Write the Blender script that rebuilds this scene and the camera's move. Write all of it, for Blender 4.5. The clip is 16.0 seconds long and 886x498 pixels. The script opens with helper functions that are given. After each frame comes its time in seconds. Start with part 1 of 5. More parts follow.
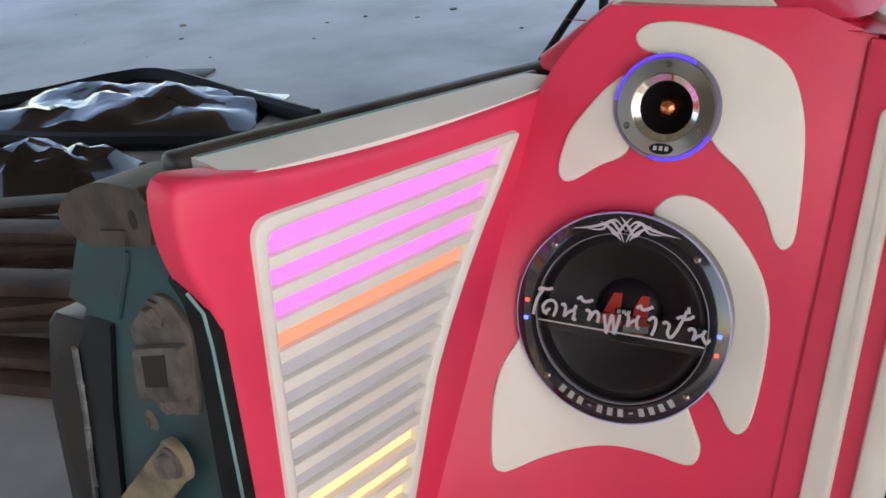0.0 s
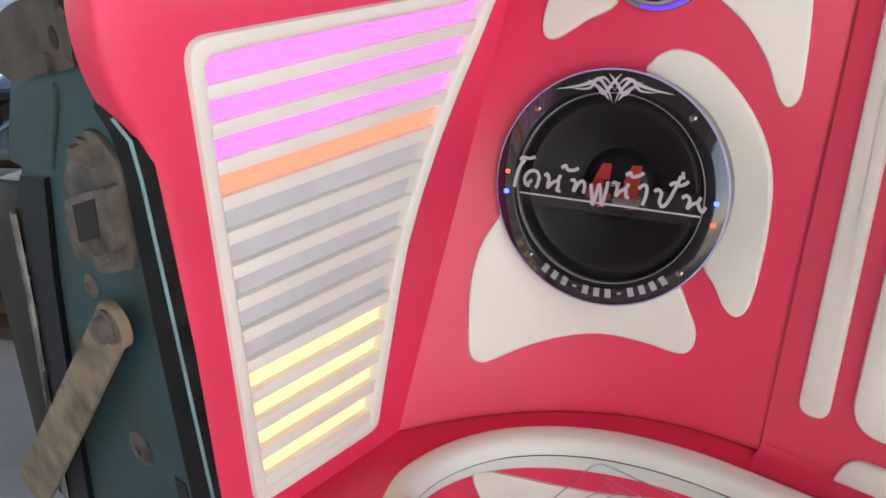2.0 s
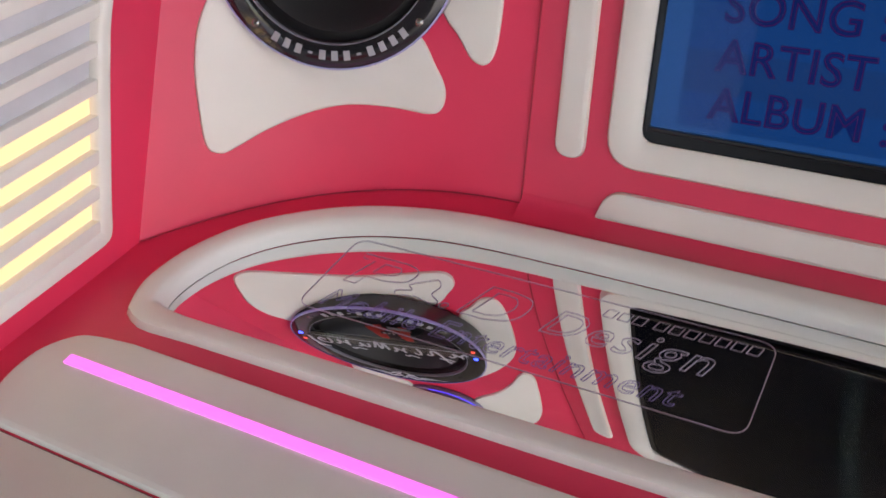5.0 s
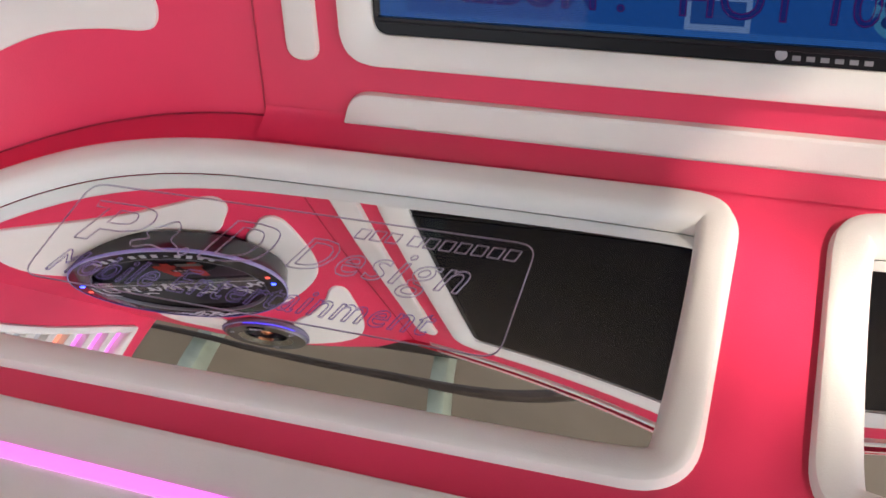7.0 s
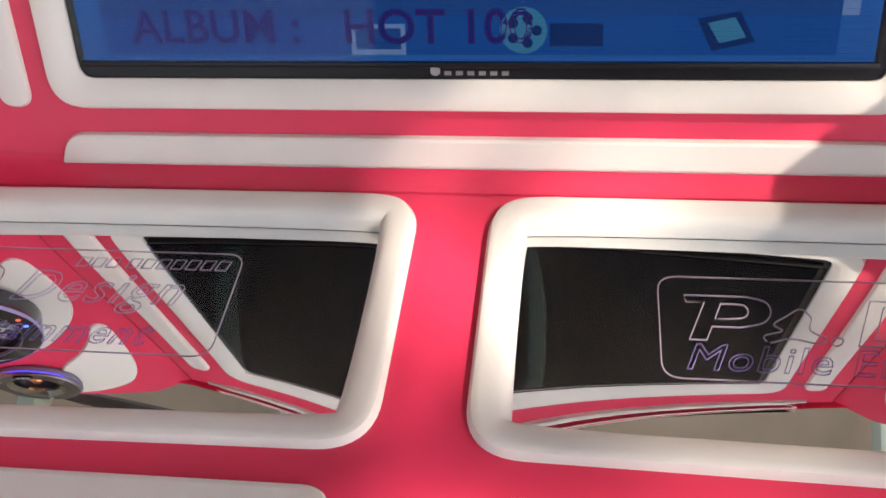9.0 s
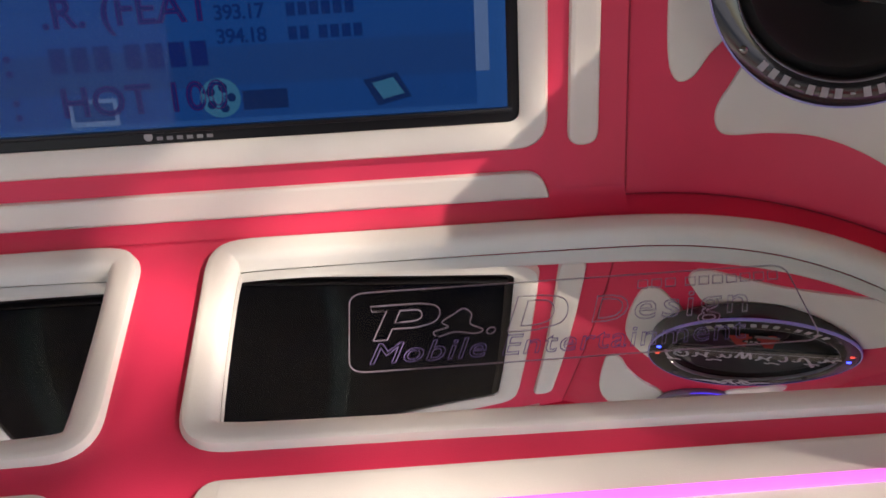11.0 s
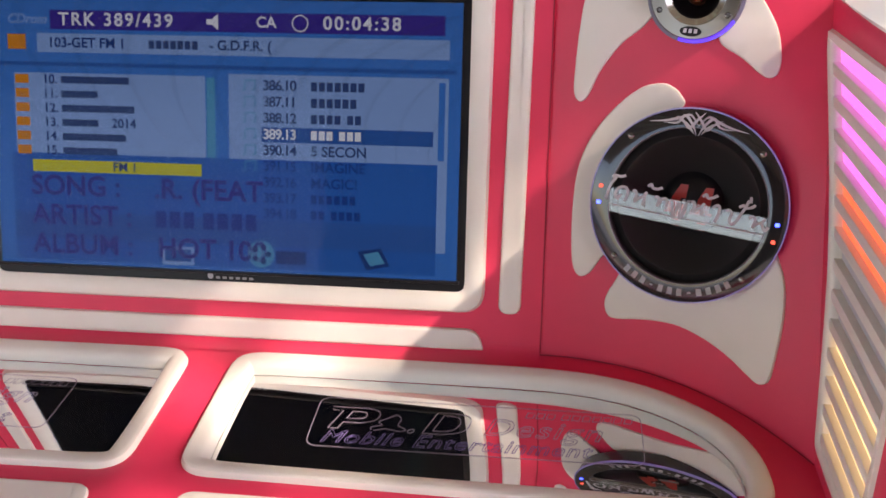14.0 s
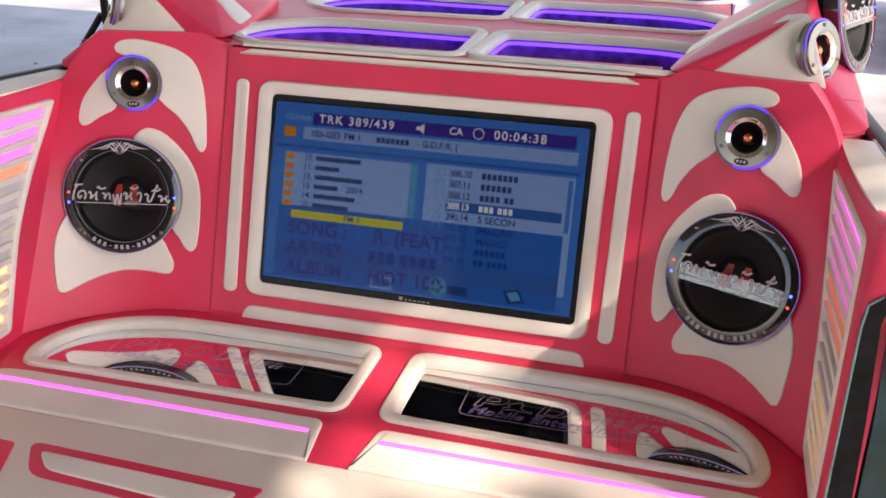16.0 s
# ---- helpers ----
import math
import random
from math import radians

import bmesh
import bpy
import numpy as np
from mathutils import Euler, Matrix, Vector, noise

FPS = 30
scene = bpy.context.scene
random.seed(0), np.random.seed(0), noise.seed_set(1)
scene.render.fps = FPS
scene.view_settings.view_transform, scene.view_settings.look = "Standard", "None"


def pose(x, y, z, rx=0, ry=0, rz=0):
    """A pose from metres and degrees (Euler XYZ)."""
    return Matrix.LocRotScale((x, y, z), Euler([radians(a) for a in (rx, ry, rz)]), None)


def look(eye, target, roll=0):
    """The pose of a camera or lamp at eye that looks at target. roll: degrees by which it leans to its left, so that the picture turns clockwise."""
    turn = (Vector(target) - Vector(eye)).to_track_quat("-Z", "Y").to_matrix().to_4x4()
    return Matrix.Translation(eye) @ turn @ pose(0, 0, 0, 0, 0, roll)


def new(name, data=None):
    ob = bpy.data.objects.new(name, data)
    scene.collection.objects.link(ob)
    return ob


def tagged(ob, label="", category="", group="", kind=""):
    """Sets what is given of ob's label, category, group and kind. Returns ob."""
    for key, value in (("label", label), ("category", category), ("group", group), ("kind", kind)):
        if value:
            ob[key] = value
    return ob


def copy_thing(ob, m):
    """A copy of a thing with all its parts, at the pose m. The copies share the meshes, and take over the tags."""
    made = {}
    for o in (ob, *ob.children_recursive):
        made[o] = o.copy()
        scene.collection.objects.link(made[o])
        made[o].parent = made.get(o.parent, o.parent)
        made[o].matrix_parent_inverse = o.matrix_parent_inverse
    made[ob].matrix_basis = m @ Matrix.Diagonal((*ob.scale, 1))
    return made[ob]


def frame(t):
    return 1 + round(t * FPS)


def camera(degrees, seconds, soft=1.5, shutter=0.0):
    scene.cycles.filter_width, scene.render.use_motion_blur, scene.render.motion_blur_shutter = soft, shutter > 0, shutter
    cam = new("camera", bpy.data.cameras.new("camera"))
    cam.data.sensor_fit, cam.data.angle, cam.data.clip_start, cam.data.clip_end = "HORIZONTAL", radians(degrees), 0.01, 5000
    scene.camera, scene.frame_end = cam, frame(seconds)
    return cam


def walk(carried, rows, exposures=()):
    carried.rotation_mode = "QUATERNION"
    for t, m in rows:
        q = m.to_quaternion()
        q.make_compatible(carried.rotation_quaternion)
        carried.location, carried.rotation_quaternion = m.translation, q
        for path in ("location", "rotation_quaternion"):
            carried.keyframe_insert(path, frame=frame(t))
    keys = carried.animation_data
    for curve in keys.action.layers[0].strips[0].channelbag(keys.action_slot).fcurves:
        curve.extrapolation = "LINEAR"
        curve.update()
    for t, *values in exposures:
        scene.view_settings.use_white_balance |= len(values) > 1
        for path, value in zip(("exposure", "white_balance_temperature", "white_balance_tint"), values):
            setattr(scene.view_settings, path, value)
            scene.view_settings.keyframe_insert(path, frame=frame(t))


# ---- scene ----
cam = camera(48.85, 16.0, soft=1.6)
ROWS = [
    (0.0, (-0.105, -0.872, 0.830, 65.16, 4.30, 41.89)),
    (0.5, (-0.066, -0.796, 0.774, 65.48, 5.21, 45.72)),
    (1.0, (-0.085, -0.807, 0.720, 65.49, 4.68, 44.54)),
    (1.5, (-0.096, -0.817, 0.689, 64.85, 4.41, 43.60)),
    (2.0, (-0.096, -0.820, 0.666, 64.45, 4.37, 43.21)),
    (2.5, (-0.094, -0.819, 0.644, 64.48, 4.30, 42.66)),
    (3.0, (-0.096, -0.823, 0.625, 64.27, 3.91, 40.98)),
    (3.5, (-0.101, -0.831, 0.606, 63.41, 3.53, 38.40)),
    (4.0, (-0.107, -0.840, 0.574, 61.80, 3.15, 34.83)),
    (4.5, (-0.099, -0.807, 0.563, 57.84, 3.78, 32.03)),
    (4.7, (-0.098, -0.795, 0.553, 56.54, 3.99, 30.61)),
    (6.8, (-0.044, -0.621, 0.560, 42.70, 7.11, 17.94)),
    (7.0, (-0.013, -0.618, 0.543, 43.82, 7.70, 18.24)),
    (7.5, (-0.002, -0.635, 0.542, 44.45, 6.00, 14.76)),
    (8.0, (0.028, -0.654, 0.545, 45.18, 5.20, 11.89)),
    (8.5, (0.068, -0.669, 0.553, 45.55, 4.84, 9.41)),
    (9.0, (0.107, -0.684, 0.576, 45.23, 4.39, 6.72)),
    (9.5, (0.149, -0.706, 0.587, 45.78, 4.32, 4.05)),
    (10.0, (0.184, -0.729, 0.611, 45.87, 3.47, 1.40)),
    (10.2, (0.200, -0.740, 0.618, 46.17, 3.29, 0.32)),
    (12.3, (0.307, -0.998, 0.647, 57.12, -0.96, -8.57)),
    (12.5, (0.394, -1.020, 0.662, 57.62, 0.07, -4.44)),
    (13.0, (0.441, -1.065, 0.695, 59.45, 0.27, -0.87)),
    (13.5, (0.459, -1.121, 0.718, 61.86, 0.59, 3.07)),
    (14.0, (0.470, -1.192, 0.771, 63.00, 0.68, 6.54)),
    (14.5, (0.468, -1.296, 0.847, 63.33, 0.10, 8.86)),
    (15.0, (0.481, -1.442, 0.928, 63.84, -0.50, 11.15)),
    (15.5, (0.501, -1.616, 0.978, 65.36, -1.03, 13.32)),
    (16.0, (0.548, -1.775, 1.017, 66.67, -0.97, 15.30)),
]
walk(cam, [(t, pose(*p)) for t, p in ROWS], exposures=[(0, 1.53, 7300, 14), (2.0, 1.71, 7200, 14), (2.5, 1.53, 7200, 14), (3.0, 1.69, 7200, 14), (3.5, 1.64, 7000, 16), (4.5, 1.56, 7000, 17), (7, 1.83, 6900, 18), (8, 2.13, 6900, 18), (9, 1.86, 6900, 17), (10, 1.58, 7000, 18), (12.5, 1.25, 7300, 24), (13.5, 1.72, 7400, 24), (14.5, 1.86, 7500, 23), (16, 1.6, 7700, 24)])

# ---- light ----
SUN_FROM = Vector((0.83, -0.30, 0.80)).normalized()
sky_world = bpy.data.worlds.new("sky")
scene.world = sky_world
sky_world.use_nodes = True
wn = sky_world.node_tree.nodes
sky_tex = wn.new("ShaderNodeTexSky")
sky_tex.sky_type = "NISHITA"
sky_tex.sun_disc = False
sky_tex.sun_elevation = math.asin(SUN_FROM.z)
sky_tex.sun_rotation = math.atan2(SUN_FROM.x, SUN_FROM.y)
wn["Background"].inputs["Strength"].default_value = 0.15
sky_world.node_tree.links.new(sky_tex.outputs[0], wn["Background"].inputs["Color"])
sun_data = bpy.data.lights.new("sun", "SUN")
sun_data.energy, sun_data.angle, sun_data.color = 3.1, radians(0.8), (1.0, 0.94, 0.85)
sun = new("sun", sun_data)
sun.matrix_world = look(SUN_FROM * 20, (0, 0, 0))


# ---- materials ----
def material(name, color, rough=0.5, metal=0.0, grain=0.0, grain_scale=400.0, vary=0.08, vary_scale=6.0, coat=0.0, spec=0.5, tint=None):
    """A procedural surface: fine bump, and two scales of colour and gloss variation."""
    m = bpy.data.materials.new(name)
    m.use_nodes = True
    n, l = m.node_tree.nodes, m.node_tree.links
    b = n["Principled BSDF"]
    b.inputs["Metallic"].default_value = metal
    b.inputs["Coat Weight"].default_value = coat
    b.inputs["Specular IOR Level"].default_value = spec
    co = n.new("ShaderNodeTexCoord")
    big = n.new("ShaderNodeTexNoise")
    big.inputs["Scale"].default_value, big.inputs["Detail"].default_value = vary_scale, 5
    l.new(co.outputs["Object"], big.inputs["Vector"])
    mix = n.new("ShaderNodeMix")
    mix.data_type = "RGBA"
    dark = tint or tuple(c * (1 - 2.2 * vary) for c in color)
    mix.inputs["A"].default_value, mix.inputs["B"].default_value = (*dark, 1), (*[min(1, c * (1 + vary)) for c in color], 1)
    ramp = n.new("ShaderNodeMapRange")
    ramp.inputs["From Min"].default_value, ramp.inputs["From Max"].default_value = 0.3, 0.62
    l.new(big.outputs["Fac"], ramp.inputs["Value"])
    l.new(ramp.outputs[0], mix.inputs["Factor"])
    l.new(mix.outputs["Result"], b.inputs["Base Color"])
    fine = n.new("ShaderNodeTexNoise")
    fine.inputs["Scale"].default_value, fine.inputs["Detail"].default_value = grain_scale, 3
    l.new(co.outputs["Object"], fine.inputs["Vector"])
    rr = n.new("ShaderNodeMapRange")
    rr.inputs["To Min"].default_value, rr.inputs["To Max"].default_value = max(0.02, rough - 0.08), min(1, rough + 0.1)
    l.new(big.outputs["Fac"], rr.inputs["Value"])
    l.new(rr.outputs[0], b.inputs["Roughness"])
    if grain:
        bump = n.new("ShaderNodeBump")
        bump.inputs["Strength"].default_value, bump.inputs["Distance"].default_value = grain, 0.001
        l.new(fine.outputs["Fac"], bump.inputs["Height"])
        l.new(bump.outputs[0], b.inputs["Normal"])
    return m


def glow(name, color, power):
    m = bpy.data.materials.new(name)
    m.use_nodes = True
    b = m.node_tree.nodes["Principled BSDF"]
    b.inputs["Base Color"].default_value = (*[c * 0.3 + 0.1 for c in color], 1)
    b.inputs["Emission Color"].default_value = (*color, 1)
    b.inputs["Emission Strength"].default_value = power
    b.inputs["Roughness"].default_value = 0.4
    return m


PINK = material("pink_leatherette", (0.745, 0.038, 0.100), 0.40, grain=0.25, grain_scale=900, vary=0.05, vary_scale=5)
WHITE = material("white_leatherette", (0.76, 0.735, 0.665), 0.40, grain=0.22, grain_scale=900, vary=0.03, vary_scale=7)
for leather in (PINK, WHITE):
    # soft unevenness of the padding under the cover
    ln, ll = leather.node_tree.nodes, leather.node_tree.links
    soft_noise, soft_bump = ln.new("ShaderNodeTexNoise"), ln.new("ShaderNodeBump")
    soft_noise.inputs["Scale"].default_value, soft_noise.inputs["Detail"].default_value = 11, 2
    soft_bump.inputs["Strength"].default_value, soft_bump.inputs["Distance"].default_value = 0.30, 0.008
    ll.new(ln["Texture Coordinate"].outputs["Object"], soft_noise.inputs["Vector"])
    ll.new(soft_noise.outputs["Fac"], soft_bump.inputs["Height"])
    ll.new(soft_bump.outputs["Normal"], ln["Bump"].inputs["Normal"])
SEAM = material("dark_pink_seam", (0.40, 0.022, 0.05), 0.7)
MIRROR = material("mirror", (0.88, 0.89, 0.89), 0.0, metal=1.0, vary=0.01)
MIRROR.node_tree.nodes["Principled BSDF"].inputs["Roughness"].default_value = 0.008
for link in list(MIRROR.node_tree.nodes["Principled BSDF"].inputs["Roughness"].links):
    MIRROR.node_tree.links.remove(link)
CLEAR = bpy.data.materials.new("clear_acrylic")
CLEAR.use_nodes = True
for key, value in (("Transmission Weight", 1.0), ("Roughness", 0.01), ("IOR", 1.13), ("Base Color", (0.97, 0.98, 1.0, 1))):
    CLEAR.node_tree.nodes["Principled BSDF"].inputs[key].default_value = value
BLACK = material("black_plastic", (0.008, 0.008, 0.010), 0.32, grain=0.1, spec=0.25)
CONE = material("black_paper_cone", (0.008, 0.008, 0.009), 0.6, grain=0.2)
GLOSSBLACK = material("gloss_black_acrylic", (0.010, 0.010, 0.014), 0.05, vary=0.02, spec=0.5)
GLOSSBLACK.node_tree.nodes["Principled BSDF"].inputs["IOR"].default_value = 1.75
STEEL = material("brushed_steel", (0.24, 0.23, 0.215), 0.24, metal=1.0, grain=0.12, grain_scale=300)
COPPER = material("copper", (0.65, 0.25, 0.12), 0.25, metal=1.0)
TEAL = material("teal_car_paint", (0.024, 0.064, 0.073), 0.38, grain=0.05, vary=0.2, vary_scale=14, coat=0.08, spec=0.3, tint=(0.035, 0.05, 0.045))
DUSTY = material("dusty_metal", (0.105, 0.090, 0.080), 0.7, grain=0.5, grain_scale=120, vary=0.3, vary_scale=30)
DUSTY_CAP = material("worn_brown_plastic", (0.060, 0.043, 0.033), 0.6, grain=0.5, grain_scale=150, vary=0.35, vary_scale=25)
RUBBER = material("black_rubber", (0.010, 0.010, 0.011), 0.6, spec=0.2, grain=0.3, grain_scale=200, vary=0.3, vary_scale=30)
LAMPGLASS = material("smoked_lamp_lens", (0.022, 0.016, 0.012), 0.5, grain=0.5, grain_scale=70, vary=0.3, vary_scale=20, coat=0.06, spec=0.3)
CONCRETE = material("concrete_floor", (0.34, 0.34, 0.345), 0.5, grain=0.3, grain_scale=60, vary=0.24, vary_scale=0.9)
MIDINK = material("silver_print", (0.34, 0.34, 0.36), 0.45)
DIMINK = material("grey_print", (0.22, 0.22, 0.23), 0.5)
INK = material("white_print", (0.47, 0.46, 0.50), 0.4)
REDINK = material("red_print", (0.42, 0.028, 0.022), 0.4)
VIOLETLED = glow("violet_led", (0.05, 0.01, 1.0), 0.65)
MAGENTALED = glow("magenta_led", (1.0, 0.17, 0.95), 0.40)
SALMONLED = glow("salmon_led", (1.0, 0.26, 0.14), 0.36)
ORANGELED = glow("orange_led", (1.0, 0.12, 0.04), 0.42)
YELLOWLED = glow("yellow_led", (1.0, 0.70, 0.34), 0.38)
OFFLED = material("led_diffuser_unlit", (0.54, 0.54, 0.56), 0.5, vary=0.04, vary_scale=18)


# ---- building helpers ----
def finish(bm, smooth=True):
    bmesh.ops.recalc_face_normals(bm, faces=bm.faces)
    for f in bm.faces:
        f.smooth = smooth
    return bm


def mesh_of(name, bm, mat, smooth=True):
    finish(bm, smooth)
    me = bpy.data.meshes.new(name)
    bm.to_mesh(me)
    bm.free()
    me.materials.append(mat)
    if smooth:
        me.set_sharp_from_angle(angle=radians(38))
    return me


def part(name, bm, mat, parent, label="", smooth=True):
    ob = new(name, mesh_of(name, bm, mat, smooth))
    ob.parent = parent
    if parent is not None:
        ob.matrix_parent_inverse = parent.matrix_world.inverted()
    if label:
        ob["label"] = label
    return ob


def thing(name, bm, mat, label, category, group="", kind="", smooth=True):
    return tagged(part(name, bm, mat, None, smooth=smooth), label, category, group, kind)


def holder(name, at, label, category, group="", kind=""):
    ob = new(name)
    ob.matrix_world = Matrix.Translation(at)
    ob.empty_display_size = 0.05
    return tagged(ob, label, category, group, kind)


def spline(pts, steps=6, closed=True):
    """A smooth curve through control points (Catmull-Rom)."""
    out, n = [], len(pts)
    for i in range(n if closed else n - 1):
        p = [Vector(pts[(i + k) % n] if closed else pts[min(max(i + k, 0), n - 1)]) for k in (-1, 0, 1, 2)]
        for s in range(steps):
            t = s / steps
            out.append(0.5 * (2 * p[1] + (p[2] - p[0]) * t + (2 * p[0] - 5 * p[1] + 4 * p[2] - p[3]) * t * t + (3 * p[1] - p[0] - 3 * p[2] + p[3]) * t ** 3))
    if not closed:
        out.append(Vector(pts[-1]))
    return out


def rounded(pts, radii, steps=6):
    """A polygon whose corners are rounded by the given radii."""
    out, n = [], len(pts)
    for i in range(n):
        a, b, c = Vector(pts[i - 1]), Vector(pts[i]), Vector(pts[(i + 1) % n])
        r = radii[i] if isinstance(radii, (list, tuple)) else radii
        p, q = b + (a - b).normalized() * r, b + (c - b).normalized() * r
        if r <= 0:
            out.append(b)
            continue
        for s in range(steps + 1):
            t = s / steps
            out.append(p * (1 - t) ** 2 + b * 2 * t * (1 - t) + q * t * t)
    return out


def area2(pts):
    return sum(pts[i - 1].x * pts[i].y - pts[i].x * pts[i - 1].y for i in range(len(pts)))


def inset(pts, d):
    """The closed outline moved inwards by d."""
    n, sgn, out = len(pts), (1 if area2(pts) > 0 else -1), []
    for i in range(n):
        t = (pts[(i + 1) % n] - pts[i - 1])
        t = t.normalized() if t.length > 1e-9 else Vector((1, 0))
        out.append(pts[i] + Vector((-t.y, t.x)) * d * sgn)
    return out


def inset_soft(pts, d, steps=10):
    """The outline moved inwards in small steps, evened out on the way, so that tight corners stay clean."""
    for _ in range(steps):
        pts = inset(pts, d / steps)
        n = len(pts)
        pts = [pts[i] * 0.7 + (pts[i - 1] + pts[(i + 1) % n]) * 0.15 for i in range(n)]
    return pts


def pad(outline, mapper, thick=0.005, edge=0.005, cell=0.02, metric=(1.0, 1.0), base=-0.002):
    """A cushion-like plate: rounded rim along the outline, laid on a surface by mapper(a, b, height)."""
    pts = [Vector(p) for p in outline]
    mx, my = metric
    real = [Vector((p.x * mx, p.y * my)) for p in pts]
    bm = bmesh.new()
    rings = [(0.0, base), (0.0, thick * 0.3), (edge * 0.3, thick * 0.8), (edge, thick)]
    loops = []
    for d, h in rings:
        ring = inset(real, d) if d else real
        loops.append([bm.verts.new(mapper(p.x / mx, p.y / my, h)) for p in ring])
    last = inset(real, edge)
    for a, b in zip(loops, loops[1:]):
        for i in range(len(a)):
            bm.faces.new((a[i - 1], a[i], b[i], b[i - 1]))
    flat = bmesh.new()
    face = flat.faces.new([flat.verts.new((p.x, p.y, 0)) for p in last])
    face.normal_update()
    bmesh.ops.triangulate(flat, faces=[face], ngon_method="EAR_CLIP")
    lo = [min(p[k] for p in last) for k in (0, 1)]
    hi = [max(p[k] for p in last) for k in (0, 1)]
    for k in (0, 1):
        c = lo[k] + cell
        while c < hi[k]:
            co, no = [0, 0, 0], [0, 0, 0]
            co[k], no[k] = c, 1
            bmesh.ops.bisect_plane(flat, geom=flat.verts[:] + flat.edges[:] + flat.faces[:], plane_co=co, plane_no=no)
            c += cell
    made = {v: bm.verts.new(mapper(v.co.x / mx, v.co.y / my, thick)) for v in flat.verts}
    for f in flat.faces:
        bm.faces.new([made[v] for v in f.verts])
    flat.free()
    bmesh.ops.remove_doubles(bm, verts=bm.verts, dist=1e-5)
    return bm


def band(outer, inner, mapper, height=0.012, drop=-0.012, steps=8, skirt_drop=0.0055):
    """A padded frame between two outlines with the same number of points."""
    bm, n, rings = bmesh.new(), len(outer), []
    for s in range(steps + 1):
        t = s / steps
        h = height * max(0.0, 1 - (1 - min(1.0, t / 0.22)) ** 2) ** 0.5 * (1 - 0.6 * max(0.0, (t - 0.4) / 0.6) ** 2) + (drop * max(0, (t - 0.8) / 0.2) ** 1.5)
        rings.append([bm.verts.new(mapper(*(Vector(outer[i]).lerp(Vector(inner[i]), t)), h)) for i in range(n)])
    skirt = [bm.verts.new(mapper(*inner[i], drop - skirt_drop)) for i in range(n)]
    base = [bm.verts.new(mapper(*outer[i], -0.004)) for i in range(n)]
    for a, b in zip([base] + rings, rings + [skirt]):
        for i in range(n):
            bm.faces.new((a[i - 1], a[i], b[i], b[i - 1]))
    return bm


def sheet(f, nu, nv):
    """A grid surface from f(u, v), u and v from 0 to 1."""
    bm = bmesh.new()
    g = [[bm.verts.new(f(i / nu, j / nv)) for i in range(nu + 1)] for j in range(nv + 1)]
    for j in range(nv):
        for i in range(nu):
            bm.faces.new((g[j][i], g[j][i + 1], g[j + 1][i + 1], g[j + 1][i]))
    return bm


def thick_sheet(f, nu, nv, depth):
    """A grid surface with thickness; depth is a vector from front to back."""
    bm = bmesh.new()
    d = Vector(depth)
    g = [[[bm.verts.new(Vector(f(i / nu, j / nv)) + d * k) for i in range(nu + 1)] for j in range(nv + 1)] for k in (0, 1)]
    for j in range(nv):
        for i in range(nu):
            for k in (0, 1):
                bm.faces.new((g[k][j][i], g[k][j][i + 1], g[k][j + 1][i + 1], g[k][j + 1][i]))
    rim = [(j, 0) for j in range(nv + 1)] + [(nv, i) for i in range(1, nu + 1)] + [(j, nu) for j in range(nv - 1, -1, -1)] + [(0, i) for i in range(nu - 1, 0, -1)]
    for a, b in zip(rim, rim[1:] + rim[:1]):
        bm.faces.new((g[0][a[0]][a[1]], g[0][b[0]][b[1]], g[1][b[0]][b[1]], g[1][a[0]][a[1]]))
    return bm


def box(lo, hi, bevel=0.0, m=None):
    bm = bmesh.new()
    bmesh.ops.create_cube(bm, size=1)
    for v in bm.verts:
        v.co = Vector([lo[k] + (v.co[k] + 0.5) * (hi[k] - lo[k]) for k in range(3)])
    if bevel:
        bmesh.ops.bevel(bm, geom=bm.edges[:], offset=bevel, segments=2, affect="EDGES", profile=0.5)
    if m is not None:
        bm.transform(m)
    return bm


def prism(outline, lo, hi, mapper, bevel=0.0):
    """A plate with a given outline between two heights."""
    bm = bmesh.new()
    bot = [bm.verts.new((p[0], p[1], lo)) for p in outline]
    top = [bm.verts.new((p[0], p[1], hi)) for p in outline]
    for i in range(len(outline)):
        bm.faces.new((bot[i - 1], bot[i], top[i], top[i - 1]))
    caps = [bm.faces.new(bot), bm.faces.new(top)]
    if bevel:
        bmesh.ops.bevel(bm, geom=list(caps[1].edges), offset=bevel, segments=2, affect="EDGES", profile=0.5)
    bm.normal_update()
    bmesh.ops.triangulate(bm, faces=[f for f in bm.faces if len(f.verts) > 4], ngon_method="EAR_CLIP")
    for v in bm.verts:
        v.co = Vector(mapper(*v.co))
    return bm


def lathe(profile, seg=48, m=None):
    """A turned body: (radius, height) pairs round the z axis."""
    bm, rings = bmesh.new(), []
    for r, h in profile:
        if r <= 1e-6:
            rings.append([bm.verts.new((0, 0, h))])
        else:
            rings.append([bm.verts.new((r * math.cos(2 * math.pi * i / seg), r * math.sin(2 * math.pi * i / seg), h)) for i in range(seg)])
    for a, b in zip(rings, rings[1:]):
        for i in range(seg):
            f = [a[i - 1 if len(a) > 1 else 0], a[i if len(a) > 1 else 0], b[i if len(b) > 1 else 0], b[i - 1 if len(b) > 1 else 0]]
            f = list(dict.fromkeys(f))
            if len(f) > 2:
                bm.faces.new(f)
    if m is not None:
        bm.transform(m)
    return bm


